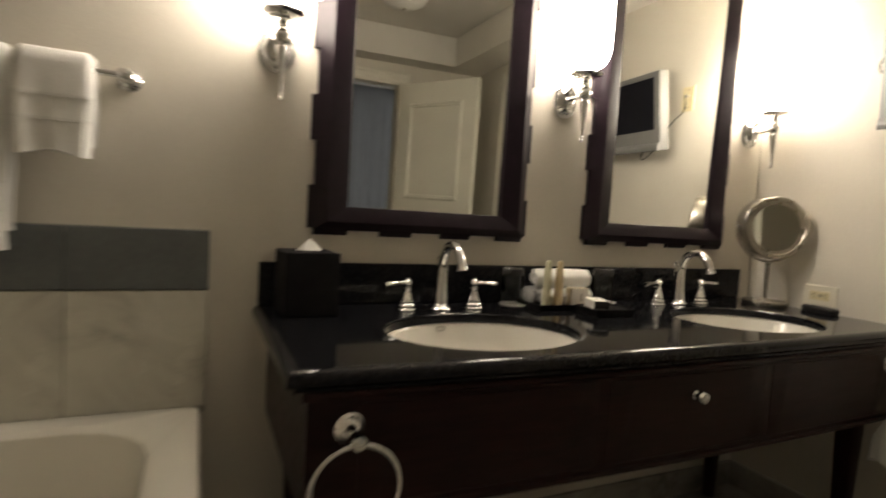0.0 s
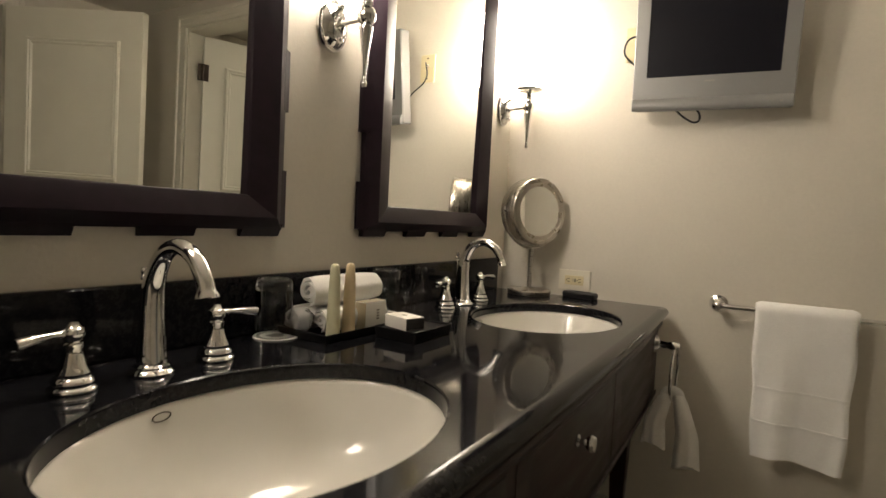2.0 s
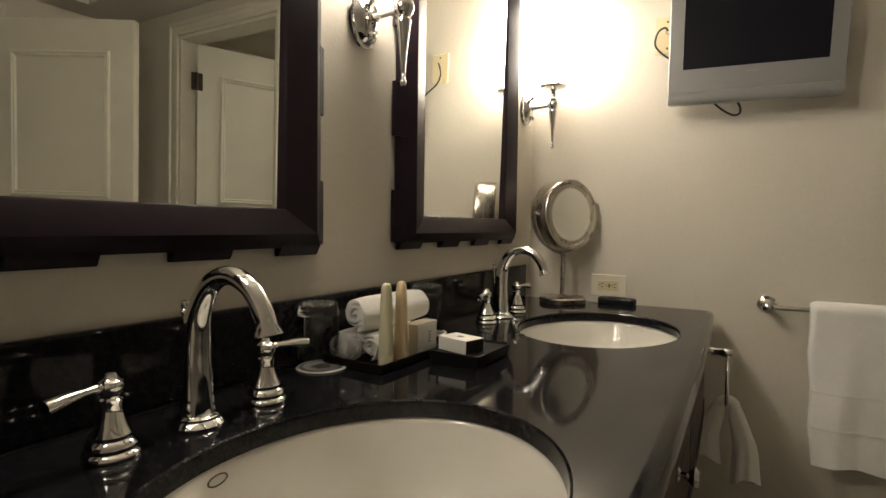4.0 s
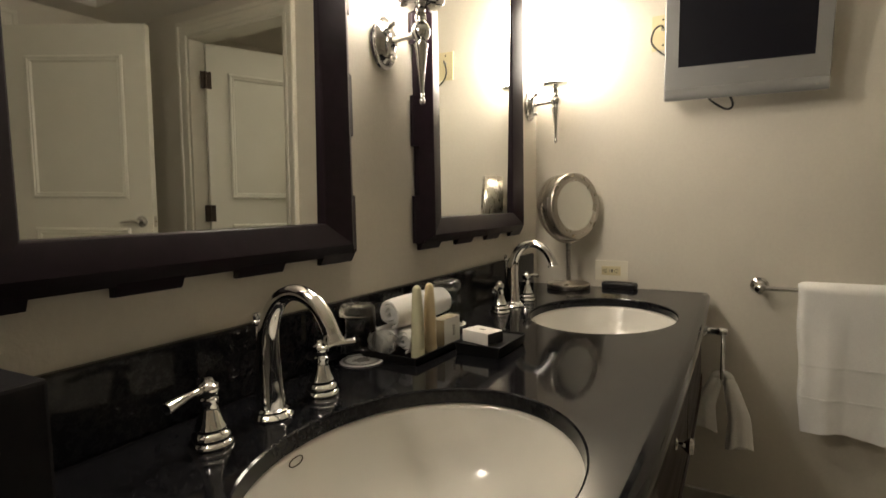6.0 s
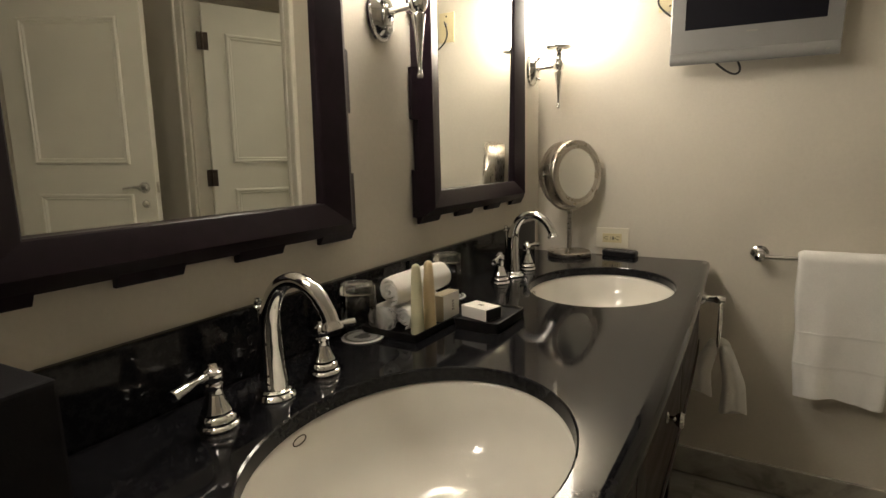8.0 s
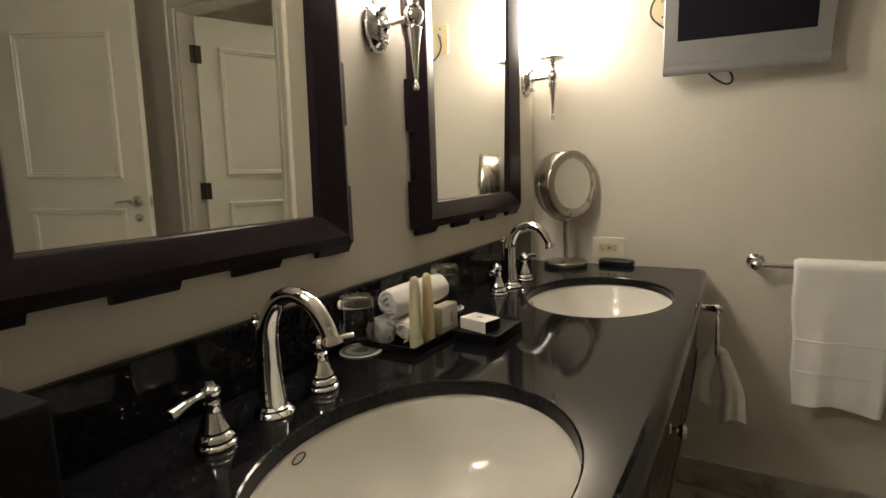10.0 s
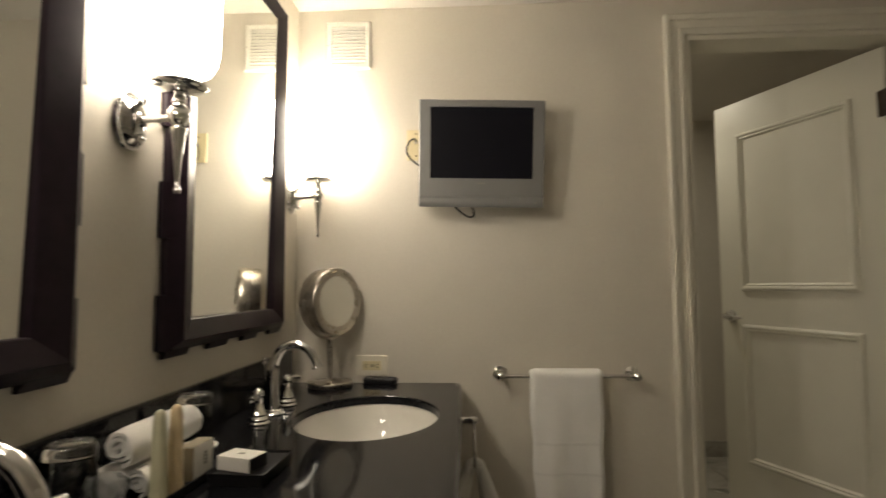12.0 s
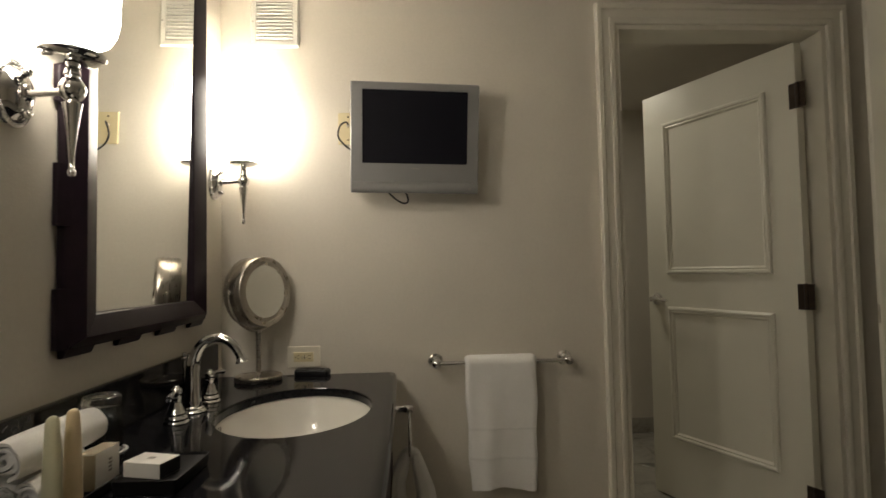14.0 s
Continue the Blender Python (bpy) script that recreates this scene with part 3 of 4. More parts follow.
def faucet(cx, cy):
    f = thing("faucet", (cx, cy, TOP), label="polished chrome widespread gooseneck faucet with two levers", category="faucet", group="chrome faucets of the vanity")
    path = smooth_path([(0, 0, 0.012), (0, 0.002, 0.05), (0, 0.002, 0.10), (0, -0.004, 0.141), (0, -0.026, 0.175), (0, -0.060, 0.187), (0, -0.094, 0.174), (0, -0.116, 0.145), (0, -0.123, 0.123)], 5)
    n = len(path)
    rad = [0.021 - 0.0095 * min(1, i / (n * 0.55)) for i in range(n)]
    rad[-3:] = [0.0125, 0.0150, 0.0155]
    part("spout", tube(bmesh.new(), path, rad, 18, up=(1, 0, 0)), CHROME, f, smooth=True)
    part("base_flange", lathe(bmesh.new(), [(0.001, 0), (0.030, 0), (0.031, 0.003), (0.028, 0.007), (0.025, 0.009), (0.025, 0.012), (0.021, 0.015), (0.001, 0.016)], 24), CHROME, f, smooth=True)
    rod = tube(bmesh.new(), [(0, 0.024, 0.0), (0, 0.024, 0.132)], 0.0025, 8)
    rod = lathe(rod, [(0.002, 0.132), (0.006, 0.135), (0.006, 0.139), (0.0042, 0.141), (0.006, 0.146), (0.005, 0.151), (0.0005, 0.152)], 12, (0, 0.024, 0))
    part("lift_rod", rod, CHROME, f, "thin chrome lift rod with a knob", smooth=True)
    for side in (-1, 1):
        body, lever = faucet_handle(side)
        h = part("handle", body, CHROME, f, smooth=True)
        h.location, h.scale = (side * 0.104, -0.002, 0), (0.97, 0.97, 0.90)
        part("lever", lever, CHROME, h, smooth=True)


for cx in SINKS:
    faucet(cx, -0.118)


# ---------------------------------------------------------------- framed mirrors
def framed_mirror(x0, x1, z0, z1):
    g = thing("wall_mirror", ((x0 + x1) / 2, 0, z0), label="tall mirror in a dark carved wooden frame with notched edges", category="mirror", group="mirrors over the vanity")
    w, h = (x1 - x0) / 2, z1 - z0
    BX, BZ = 0.092, 0.066

    def bar(p0, p1, inward):
        """Frame bar from corner to corner (mitred): bevelled outer edge, ridge, slope down to the inner lip."""
        prof = [(0.0, -0.004), (0.0, -0.019), (0.02, -0.0205), (0.33, -0.0405), (0.36, -0.042), (0.40, -0.0415), (0.90, -0.029), (0.97, -0.027), (1.0, -0.024), (1.0, -0.006)]
        rings = []
        for (x, z), (ix, iz) in zip((p0, p1), inward):
            rings.append([(x + ix * BX * d, y, z + iz * BZ * d) for d, y in prof])
        bm = bmesh.new()
        loft(bm, rings)
        return bm

    E = 0.0
    corners = [(-w, E), (w, E), (w, h), (-w, h)]
    ins = [(1, 1), (-1, 1), (-1, -1), (1, -1)]
    names = ("bottom_rail", "stile", "top_rail", "stile")
    rails = []
    for i in range(4):
        j = (i + 1) % 4
        rails.append(part(names[i], bar(corners[i], corners[j], (ins[i], ins[j])), FRAMEW, g, smooth=True, angle=20))
    # carved steps on the outer edge: lugs and gaps take turns
    lug = 0.014
    n = 7

    def lug_mesh(a, b, edge, out, upright):
        """A block of the stepped outer edge between a and b along the rail."""
        sec = [(-0.004, -0.0045), (lug, -0.0045), (lug, -0.0130), (lug - 0.002, -0.0150), (0.002, -0.0200), (-0.011, -0.0272)]
        bm = bmesh.new()
        loft(bm, [[((edge + out * d, y, p) if upright else (p, y, edge + out * d)) for d, y in sec] for p in (a, b)])
        return bm

    for rail, z, s in ((rails[0], 0.0, -1), (rails[2], h, 1)):
        step = 2 * w / n
        for i in range(0, n, 2):
            part("lug", lug_mesh(-w + i * step + (0.004 if i == 0 else 0), -w + (i + 1) * step - (0.004 if i == n - 1 else 0), z, s, False), FRAMEW, rail)
    m_ = 9
    for rail, x, s in ((rails[1], w, 1), (rails[3], -w, -1)):
        step = h / m_
        for i in range(0, m_, 2):
            part("lug", lug_mesh(i * step + (0.004 if i == 0 else 0), (i + 1) * step - (0.004 if i == m_ - 1 else 0), x, s, True), FRAMEW, rail)
    # the glass sits a little askew in its rebate
    hz = h / 2
    pane = part("mirror_pane", nbox(-w + BX - 0.006, w - BX + 0.006, -0.003, 0.003, BZ - 0.006 - hz, h - BZ + 0.006 - hz), MIRROR, g, "clear silvered mirror glass")
    pane.matrix_basis = pose(0, -0.0135, hz, 0.75, 0, -1.0)
    return g


framed_mirror(-1.811, -1.139, 1.067, 2.150)
framed_mirror(-0.882, -0.210, 1.067, 2.150)


# ---------------------------------------------------------------- sconces
def sconce():
    s = thing("wall_sconce", (0, 0, 0), label="chrome candle-arm wall light with a glowing white glass shade", category="wall light", group="sconces beside the mirrors")
    rx = Matrix.Rotation(radians(90), 4, "X")
    part("back_plate", lathe(bmesh.new(), [(0.001, 0.0), (0.052, 0.0), (0.054, 0.004), (0.052, 0.009), (0.047, 0.011), (0.043, 0.011), (0.039, 0.016), (0.033, 0.023), (0.024, 0.028), (0.015, 0.030), (0.013, 0.033), (0.001, 0.034)], 32, sx=0.86, sy=1.12, m=rx),
         CHROME, s, smooth=True)
    bm = bmesh.new()
    for i in range(40):
        a = 2 * math.pi * i / 40
        sphere(bm, (0.047 * 0.86 * math.cos(a), -0.0112, 0.047 * 1.12 * math.sin(a)), 0.0018, 6)
    part("beading", bm, CHROME, s, smooth=True)
    for z in (-0.036, 0.036):
        part("finial", lathe(bmesh.new(), [(0.001, 0.010), (0.0045, 0.011), (0.0035, 0.020), (0.0060, 0.024), (0.0082, 0.030), (0.0060, 0.036), (0.001, 0.038)], 14, (0, 0, z), m=rx), CHROME, s, smooth=True)
    part("arm", tube(bmesh.new(), [(0, -0.028, 0.0), (0, -0.050, 0.0), (0, -0.078, 0.002), (0, -0.098, 0.004)], [0.008, 0.0065, 0.0065, 0.009], 12), CHROME, s, smooth=True)
    part("stem", lathe(bmesh.new(), [(0.0005, -0.150), (0.0048, -0.148), (0.0066, -0.143), (0.0066, -0.140), (0.0040, -0.135), (0.0042, -0.125), (0.0070, -0.085), (0.0125, -0.038), (0.0150, -0.027), (0.0152, -0.022),
                                     (0.0100, -0.020), (0.0100, -0.018), (0.0165, -0.012), (0.0205, 0.0), (0.0200, 0.010), (0.0150, 0.019), (0.0100, 0.022), (0.0100, 0.026), (0.0130, 0.028), (0.0120, 0.036),
                                     (0.0090, 0.042), (0.0110, 0.048), (0.001, 0.050)], 20, (0, -0.104, 0.004)), CHROME, s, smooth=True)
    part("bobeche", lathe(bmesh.new(), [(0.001, 0.049), (0.020, 0.049), (0.042, 0.054), (0.051, 0.060), (0.052, 0.062), (0.050, 0.063), (0.036, 0.058), (0.022, 0.056), (0.021, 0.062), (0.024, 0.066), (0.024, 0.070), (0.021, 0.073), (0.021, 0.082), (0.001, 0.083)], 32, (0, -0.104, 0.004)), CHROME, s,
         "shallow chrome dish under the shade", smooth=True)
    part("shade", lathe(bmesh.new(), [(0.020, 0.079), (0.042, 0.082), (0.057, 0.092), (0.066, 0.108), (0.071, 0.134), (0.072, 0.168), (0.072, 0.334), (0.069, 0.338), (0.068, 0.334), (0.068, 0.136), (0.053, 0.096), (0.020, 0.083)], 32, (0, -0.104, 0.004), start=False, end=False),
         SHADEM, s, "lit white glass cylinder shade", smooth=True)
    return s


SCZ = 1.526
first = sconce()
first.matrix_basis = pose(-1.919, 0, SCZ)
for x in (-1.000, -0.081):
    copy_thing(first, pose(x, 0, SCZ))


# ---------------------------------------------------------------- television
tv = thing("television", (-0.128, -0.698, 1.664), 0, "small silver wall-mounted television, switched off, tilted down", "television")
tv.matrix_basis = pose(-0.128, -0.698, 1.664) @ pose(0, 0, 0, 0, 0, -86.5) @ pose(0, 0, 0, 7.0, 0.9, 0)
# own space: x along the screen to the viewer's right, -y towards the viewer
W, Hh = 0.220, 0.186
bm = bmesh.new()
rings = [rrect(-W, W, -Hh, Hh, 0.0, 0.006, 3), rrect(-W, W, -Hh, Hh, 0.044, 0.006, 3), rrect(-W * 0.86, W * 0.86, -Hh * 0.82, Hh * 0.88, 0.066, 0.02, 3)]
rings = [[(x, z, y) for x, y, z in r] for r in rings]
loft(bm, rings, False, True)
part("rear_shell", bm, TVSILVER, tv, smooth=True, angle=30)
SX, SZ0, SZ1 = 0.180, -0.087, 0.160
bm = bmesh.new()
fr = [rrect(-W, W, -Hh, Hh, 0.0, 0.006, 3), rrect(-W + 0.003, W - 0.003, -Hh + 0.003, Hh - 0.003, -0.006, 0.006, 3),
      rrect(-SX, SX, SZ0, SZ1, -0.006, 0.003, 3), rrect(-SX, SX, SZ0, SZ1, 0.004, 0.003, 3)]
loft(bm, [[(x, z, y) for x, y, z in r] for r in fr], False, False)
part("bezel", bm, TVSILVER, tv, smooth=True, angle=30)
part("screen", nbox(-SX - 0.001, SX + 0.001, 0.000, 0.004, SZ0 - 0.001, SZ1 + 0.001), SCREEN, tv, "dark glossy blank screen")
bm = bmesh.new()
rings = []
for x in (-W + 0.004, W - 0.004):
    rings.append([(x, y, z) for y, z in ((-0.004, -0.150), (-0.012, -0.152), (-0.020, -0.166), (-0.021, -0.182), (-0.017, -0.1875), (0.0, -0.1875))])
loft(bm, rings)
part("speaker_lip", bm, TVSILVER, tv, "protruding lower speaker lip", smooth=True, angle=50)
part("logo_bar", nbox(-0.014, 0.014, -0.0075, -0.0058, -0.106, -0.101), GREYPRINT, tv, "small grey maker's mark")
part("power_light", nbox(W - 0.036, W - 0.028, -0.0225, -0.0195, -0.174, -0.168), GREYPRINT, tv)
bm = bmesh.new()
box(bm, -0.05, 0.05, 0.062, 0.070, -0.05, 0.05, bevel=0.002)
box(bm, -0.018, 0.018, 0.070, 0.115, -0.02, 0.02, bevel=0.003)
part("mount", bm, BLACKP, tv, "black metal wall bracket")
bracket = thing("bracket_plate", (0, -0.712, 1.664), label="black wall plate of the television bracket", category="bracket")
part("plate", nbox(-0.022, -0.001, -0.05, 0.05, -0.10, 0.10, bevel=0.002), BLACKP, bracket)

cable = thing("power_cable", (0, 0, 0), label="black cable from the wall plate to the television", category="cable")
pts = smooth_path([(-0.012, -0.458, 1.743), (-0.030, -0.450, 1.749), (-0.050, -0.432, 1.730), (-0.050, -0.425, 1.692), (-0.040, -0.450, 1.660), (-0.045, -0.500, 1.620), (-0.040, -0.550, 1.56),
                   (-0.050, -0.600, 1.49), (-0.060, -0.645, 1.452), (-0.060, -0.668, 1.455), (-0.058, -0.662, 1.485), (-0.055, -0.625, 1.52)], 6)
part("cord", tube(bmesh.new(), pts, 0.0032, 8), BLACKP, cable, smooth=True)

plate = thing("cable_plate", (0, -0.455, 1.732), label="almond plastic wall plate with a cable socket", category="wall plate")
part("plate", nbox(-0.007, -0.0005, -0.036, 0.036, -0.058, 0.058, bevel=0.002), CREAM, plate)
for z in (-0.042, 0.042):
    part("screw", lathe(bmesh.new(), [(0.0035, 0), (0.0035, 0.002), (0.001, 0.0025)], 10, (-0.0068, 0, z), m=Matrix.Rotation(radians(-90), 4, "Y")), BRONZE, plate)
part("socket", lathe(bmesh.new(), [(0.007, 0), (0.007, 0.004), (0.005, 0.010), (0.001, 0.010)], 12, (-0.0068, 0, 0.010), m=Matrix.Rotation(radians(-90), 4, "Y")), NICKEL, plate)

# ---------------------------------------------------------------- vent, outlet
vent = thing("air_vent", (0, -0.194, 2.126), label="white enamelled metal air grille high on the wall", category="air vent")
bm = bmesh.new()
VW, VH = 0.087, 0.094
loft(bm, [[(-h_, y, z) for y, z in ((-a, -b), (a, -b), (a, b), (-a, b))] for h_, a, b in ((0.0005, VW, VH), (0.006, VW, VH), (0.011, VW - 0.006, VH - 0.006), (0.010, VW - 0.020, VH - 0.022), (0.002, VW - 0.020, VH - 0.022))], False, True)
part("frame", bm, VENTW, vent)
part("backing", nbox(-0.0035, -0.0022, -VW + 0.021, VW - 0.021, -VH + 0.023, VH - 0.023), SLOT, vent)
for i in range(11):
    z = -VH + 0.030 + i * 0.0128
    bm = nbox(-0.0055, 0.0055, -VW + 0.021, VW - 0.021, -0.0009, 0.0009)
    sl = part("slat", bm, VENTW, vent)
    sl.location, sl.rotation_euler = (-0.0075, 0, z), (0, radians(35), 0)
for y in (-VW + 0.010, VW - 0.010):
    part("screw", lathe(bmesh.new(), [(0.003, 0), (0.003, 0.0015), (0.001, 0.002)], 8, (-0.0108, y, 0), m=Matrix.Rotation(radians(-90), 4, "Y")), NICKEL, vent)

outlet = thing("power_outlet", (0, -0.289, 0.912), label="ivory double power outlet with a grounded socket pair", category="outlet")
part("plate", nbox(-0.007, -0.0005, -0.058, 0.058, -0.037, 0.037, bevel=0.002), IVORY, outlet)
part("insert", nbox(-0.010, -0.0068, -0.034, 0.034, -0.0165, 0.0165, bevel=0.0008), CREAM, outlet)
for y in (-0.020, 0.020):
    bm = bmesh.new()
    box(bm, -0.0106, -0.0098, y - 0.006, y + 0.004, 0.004, 0.0062)
    box(bm, -0.0106, -0.0098, y - 0.006, y + 0.004, -0.0062, -0.004)
    box(bm, -0.0106, -0.0098, y + 0.006, y + 0.010, -0.002, 0.002)
    part("socket_slots", bm, SLOT, outlet)
for y in (-0.004, 0.004):
    part("button", nbox(-0.0115, -0.0098, y - 0.0025, y + 0.0025, -0.006, 0.006, bevel=0.0004), SLOT if y < 0 else KRAFT, outlet)


# ---------------------------------------------------------------- towel rails and towels
def rail_post(parent, m):
    bm = lathe(bmesh.new(), [(0.001, 0), (0.026, 0), (0.027, 0.004), (0.022, 0.009), (0.020, 0.011), (0.018, 0.011), (0.011, 0.017), (0.009, 0.030), (0.010, 0.046), (0.0145, 0.052), (0.0165, 0.062), (0.0145, 0.072), (0.008, 0.077), (0.001, 0.079)], 24, m=m)
    return part("post", bm, CHROME, parent, smooth=True)


def towel_bar(at, length, axis, label):
    b = thing("towel_bar", at, label=label, category="towel rail")
    m = Matrix.Rotation(radians(-90), 4, "Y") if axis == "y" else Matrix.Rotation(radians(90), 4, "X")
    for s in (0, -length):
        p = rail_post(b, m)
        p.location = (0, s, 0) if axis == "y" else (s, 0, 0)
    ends = [(-0.062, 0, 0), (-0.062, -length, 0)] if axis == "y" else [(0, -0.062, 0), (-length, -0.062, 0)]
    part("rod", tube(bmesh.new(), ends, 0.0075, 14), CHROME, b, smooth=True)


def draped_towel(name, at, width, front, back, axis, label, bands=(), thick=0.012, seed=0, swell=0.004, flare=0.0):
    """A folded towel over a rail: runs up the back, over the bar, down the front. Local u along the rail, h out of the wall."""
    t = thing(name, at, label=label, category="towel")
    rng = random.Random(seed)
    ph = [rng.uniform(0, 6.28) for _ in range(6)]
    n = 30

    def line():
        pts = []
        for i in range(14):
            pts.append((-0.016, -back + back * i / 14))
        for i in range(9):
            a = math.pi * (1 - i / 8)
            pts.append((0.016 * math.cos(a), 0.016 * math.sin(a)))
        for i in range(1, 61):
            pts.append((0.016 + 0.010 * i / 60, -front * i / 60))
        return pts

    def surf(off, u0=0.0, u1=1.0, i0=0, i1=None, extra=0.0):
        pts = line()
        rows = []
        for k in range(i0, len(pts) if i1 is None else i1):
            h, z = pts[k]
            row = []
            for i in range(n + 1):
                u = u0 + (u1 - u0) * i / n
                drop = max(0.0, -z) / front
                wob = swell * drop * (math.sin(u * 9 + ph[0]) + 0.5 * math.sin(u * 17 + ph[1] + z * 5))
                edge = 0.0025 * math.sin(z * 30 + ph[2] + 3 * u) + flare * drop * (u - 0.5)
                c = (u - 0.5) * width + edge
                e = min(u, 1 - u) * width
                rnd = off * (1 if e > 0.012 else (0.35 + 0.65 * e / 0.012))
                if k < 14:
                    hh, zz = h - rnd - extra, z
                elif k < 23:
                    ang = math.pi * (1 - (k - 14) / 8)
                    hh, zz = (0.016 + rnd + extra) * math.cos(ang), (0.016 + rnd + extra) * math.sin(ang)
                else:
                    hh, zz = h + rnd + wob + extra, z + 0.007 * drop ** 6 * math.sin(u * 7 + ph[3])
                row.append((-hh, c, zz) if axis == "y" else (c, -hh, zz))
            rows.append(row)
        return rows

    bm = bmesh.new()
    outer, inner = surf(thick), surf(-0.004)
    rings = []
    for a, b in zip(outer, inner):
        rings.append(a + b[::-1])
    loft(bm, rings)
    part("body", bm, TERRY, t, smooth=True, angle=60)
    L = len(line())
    for z0, hgt in bands:
        k0 = 23 + int(60 * z0 / front)
        k1 = max(k0 + 1, 23 + int(60 * (z0 + hgt) / front))
        o, i_ = surf(thick, i0=k0, i1=min(k1 + 1, L), extra=0.0022), surf(thick, i0=k0, i1=min(k1 + 1, L), extra=-0.004)
        bm = bmesh.new()
        loft(bm, [a + b[::-1] for a, b in zip(o, i_)])
        part("woven_band", bm, WEAVE, t, "flat woven border stripe", smooth=True, angle=60)
    return t


towel_bar((0, -0.758, 0.884), 0.470, "y", "chrome towel rail on the wall by the doorway")
draped_towel("hand_towel", (-0.062, -0.983, 0.884), 0.252, 0.425, 0.36, "y", "white terry hand towel folded over the chrome rail", bands=((0.215, 0.007), (0.315, 0.007)), seed=3, flare=-0.030, swell=0.009)
towel_bar((-2.250, 0, 1.398), 0.62, "x", "chrome towel rail on the wall over the tub")
draped_towel("bath_towel", (-2.625, -0.062, 1.398), 0.34, 0.400, 0.36, "x", "large white terry bath towel folded over the rail", bands=((0.25, 0.008), (0.31, 0.008)), thick=0.016, seed=5, swell=0.006)
draped_towel("hand_towel", (-2.378, -0.062, 1.400), 0.145, 0.190, 0.17, "x", "small white terry towel hung beside the bath towel", bands=((0.065, 0.006), (0.115, 0.006)), thick=0.018, seed=8)


def ring_holder(at, label):
    r = thing("towel_ring", at, label=label, category="towel ring")
    m = Matrix.Rotation(radians(90), 4, "X")
    bm = lathe(bmesh.new(), [(0.001, 0), (0.025, 0), (0.027, 0.004), (0.021, 0.009), (0.019, 0.014), (0.012, 0.018), (0.010, 0.040), (0.013, 0.048), (0.015, 0.060), (0.012, 0.072), (0.001, 0.076)], 24, m=m)
    part("post", bm, CHROME, r, smooth=True)
    R_ = 0.076
    pts = [(R_ * math.sin(a), -0.062, -R_ - 0.006 + R_ * math.cos(a)) for a in [2 * math.pi * i / 48 for i in range(49)]]
    part("ring", tube(bmesh.new(), pts, 0.0048, 10, False, up=(0, 1, 0)), CHROME, r, smooth=True)
    part("clasp", sphere(bmesh.new(), (0, -0.062, -0.006), 0.010), CHROME, r, smooth=True)
    return r


ring_holder((-1.845, front(-1.845, OFF), 0.752), "empty chrome towel ring on the vanity front")
ring_holder((-0.185, front(-0.185, OFF), 0.762), "chrome towel ring on the vanity front holding a washcloth")
wash = thing("washcloth", (-0.185, front(-0.185, OFF) - 0.062, 0.762 - 0.158), label="white washcloth pulled through the chrome towel ring", category="towel")
for nm, dx, dy, ln, sd in (("front_fold", -0.015, -0.048, 0.200, 1), ("rear_fold", 0.015, 0.046, 0.165, 2)):
    rng = random.Random(sd)
    rings = []
    for i in range(11):
        f = i / 10
        rw = 0.018 + 0.026 * f ** 0.55
        ring = []
        for k in range(28):
            a = 2 * math.pi * k / 28
            rr = rw * (1 + 0.13 * f * math.sin(3 * a + sd) + 0.07 * f * math.sin(7 * a + sd * 2))
            ring.append((dx * f + rr * math.cos(a), dy * min(1, 0.35 + f * 1.2) + 0.8 * rr * math.sin(a), 0.016 - ln * f + 0.012 * math.sin(2 * a + sd) * f))
        rings.append(ring)
    bm = bmesh.new()
    loft(bm, rings)
    part(nm, bm, TERRY, wash, smooth=True, angle=70)
part("loop", tube(bmesh.new(), smooth_path([(0, 0.022, 0.004), (0, 0.014, 0.018), (0, 0.0, 0.023), (0, -0.014, 0.018), (0, -0.020, 0.004)], 4), 0.016, 12), TERRY, wash, smooth=True)

# ---------------------------------------------------------------- things on the vanity
tb = thing("tissue_box", (-1.838, -0.114, TOP + 0.0005), 3, "black leatherette tissue box cover with a white tissue", "tissue box")
part("cover", nbox(-0.067, 0.067, -0.067, 0.067, 0, 0.156, bevel=0.004), LEATHER, tb)
part("opening_rim", lathe(bmesh.new(), [(0.030, 0.1562), (0.034, 0.1578), (0.038, 0.1562)], 24, sx=1.25, sy=0.8, start=False, end=False), LEATHER, tb)
bm = bmesh.new()
rings = []
for f in (0, 0.3, 0.6, 0.85, 1.0):
    ring = []
    for k in range(20):
        a = 2 * math.pi * k / 20
        r = (1 - 0.9 * f) * (1 + 0.22 * math.sin(3 * a + 4 * f) * (0.3 + f))
        ring.append((0.035 * r * math.cos(a) + 0.006 * f, 0.017 * r * math.sin(a), 0.155 + 0.029 * f + 0.003 * math.sin(2 * a)))
    rings.append(ring)
loft(bm, rings)
part("tissue", bm, PAPER, tb, "crumpled white paper tissue", smooth=True, angle=50)


def tray(name, at, rz, w, d, label, h=0.016, floor_h=0.006):
    t = thing(name, at, rz, label, "tray")
    bm = bmesh.new()
    rr = [rrect(-w + 0.004, w - 0.004, -d + 0.004, d - 0.004, 0, 0.004, 3), rrect(-w, w, -d, d, h, 0.005, 3), rrect(-w + 0.002, w - 0.002, -d + 0.002, d - 0.002, h + 0.0005, 0.004, 3),
          rrect(-w + 0.005, w - 0.005, -d + 0.005, d - 0.005, floor_h, 0.004, 3)]
    loft(bm, rr)
    part("dish", bm, LACQUER, t, smooth=True, angle=30)
    return t


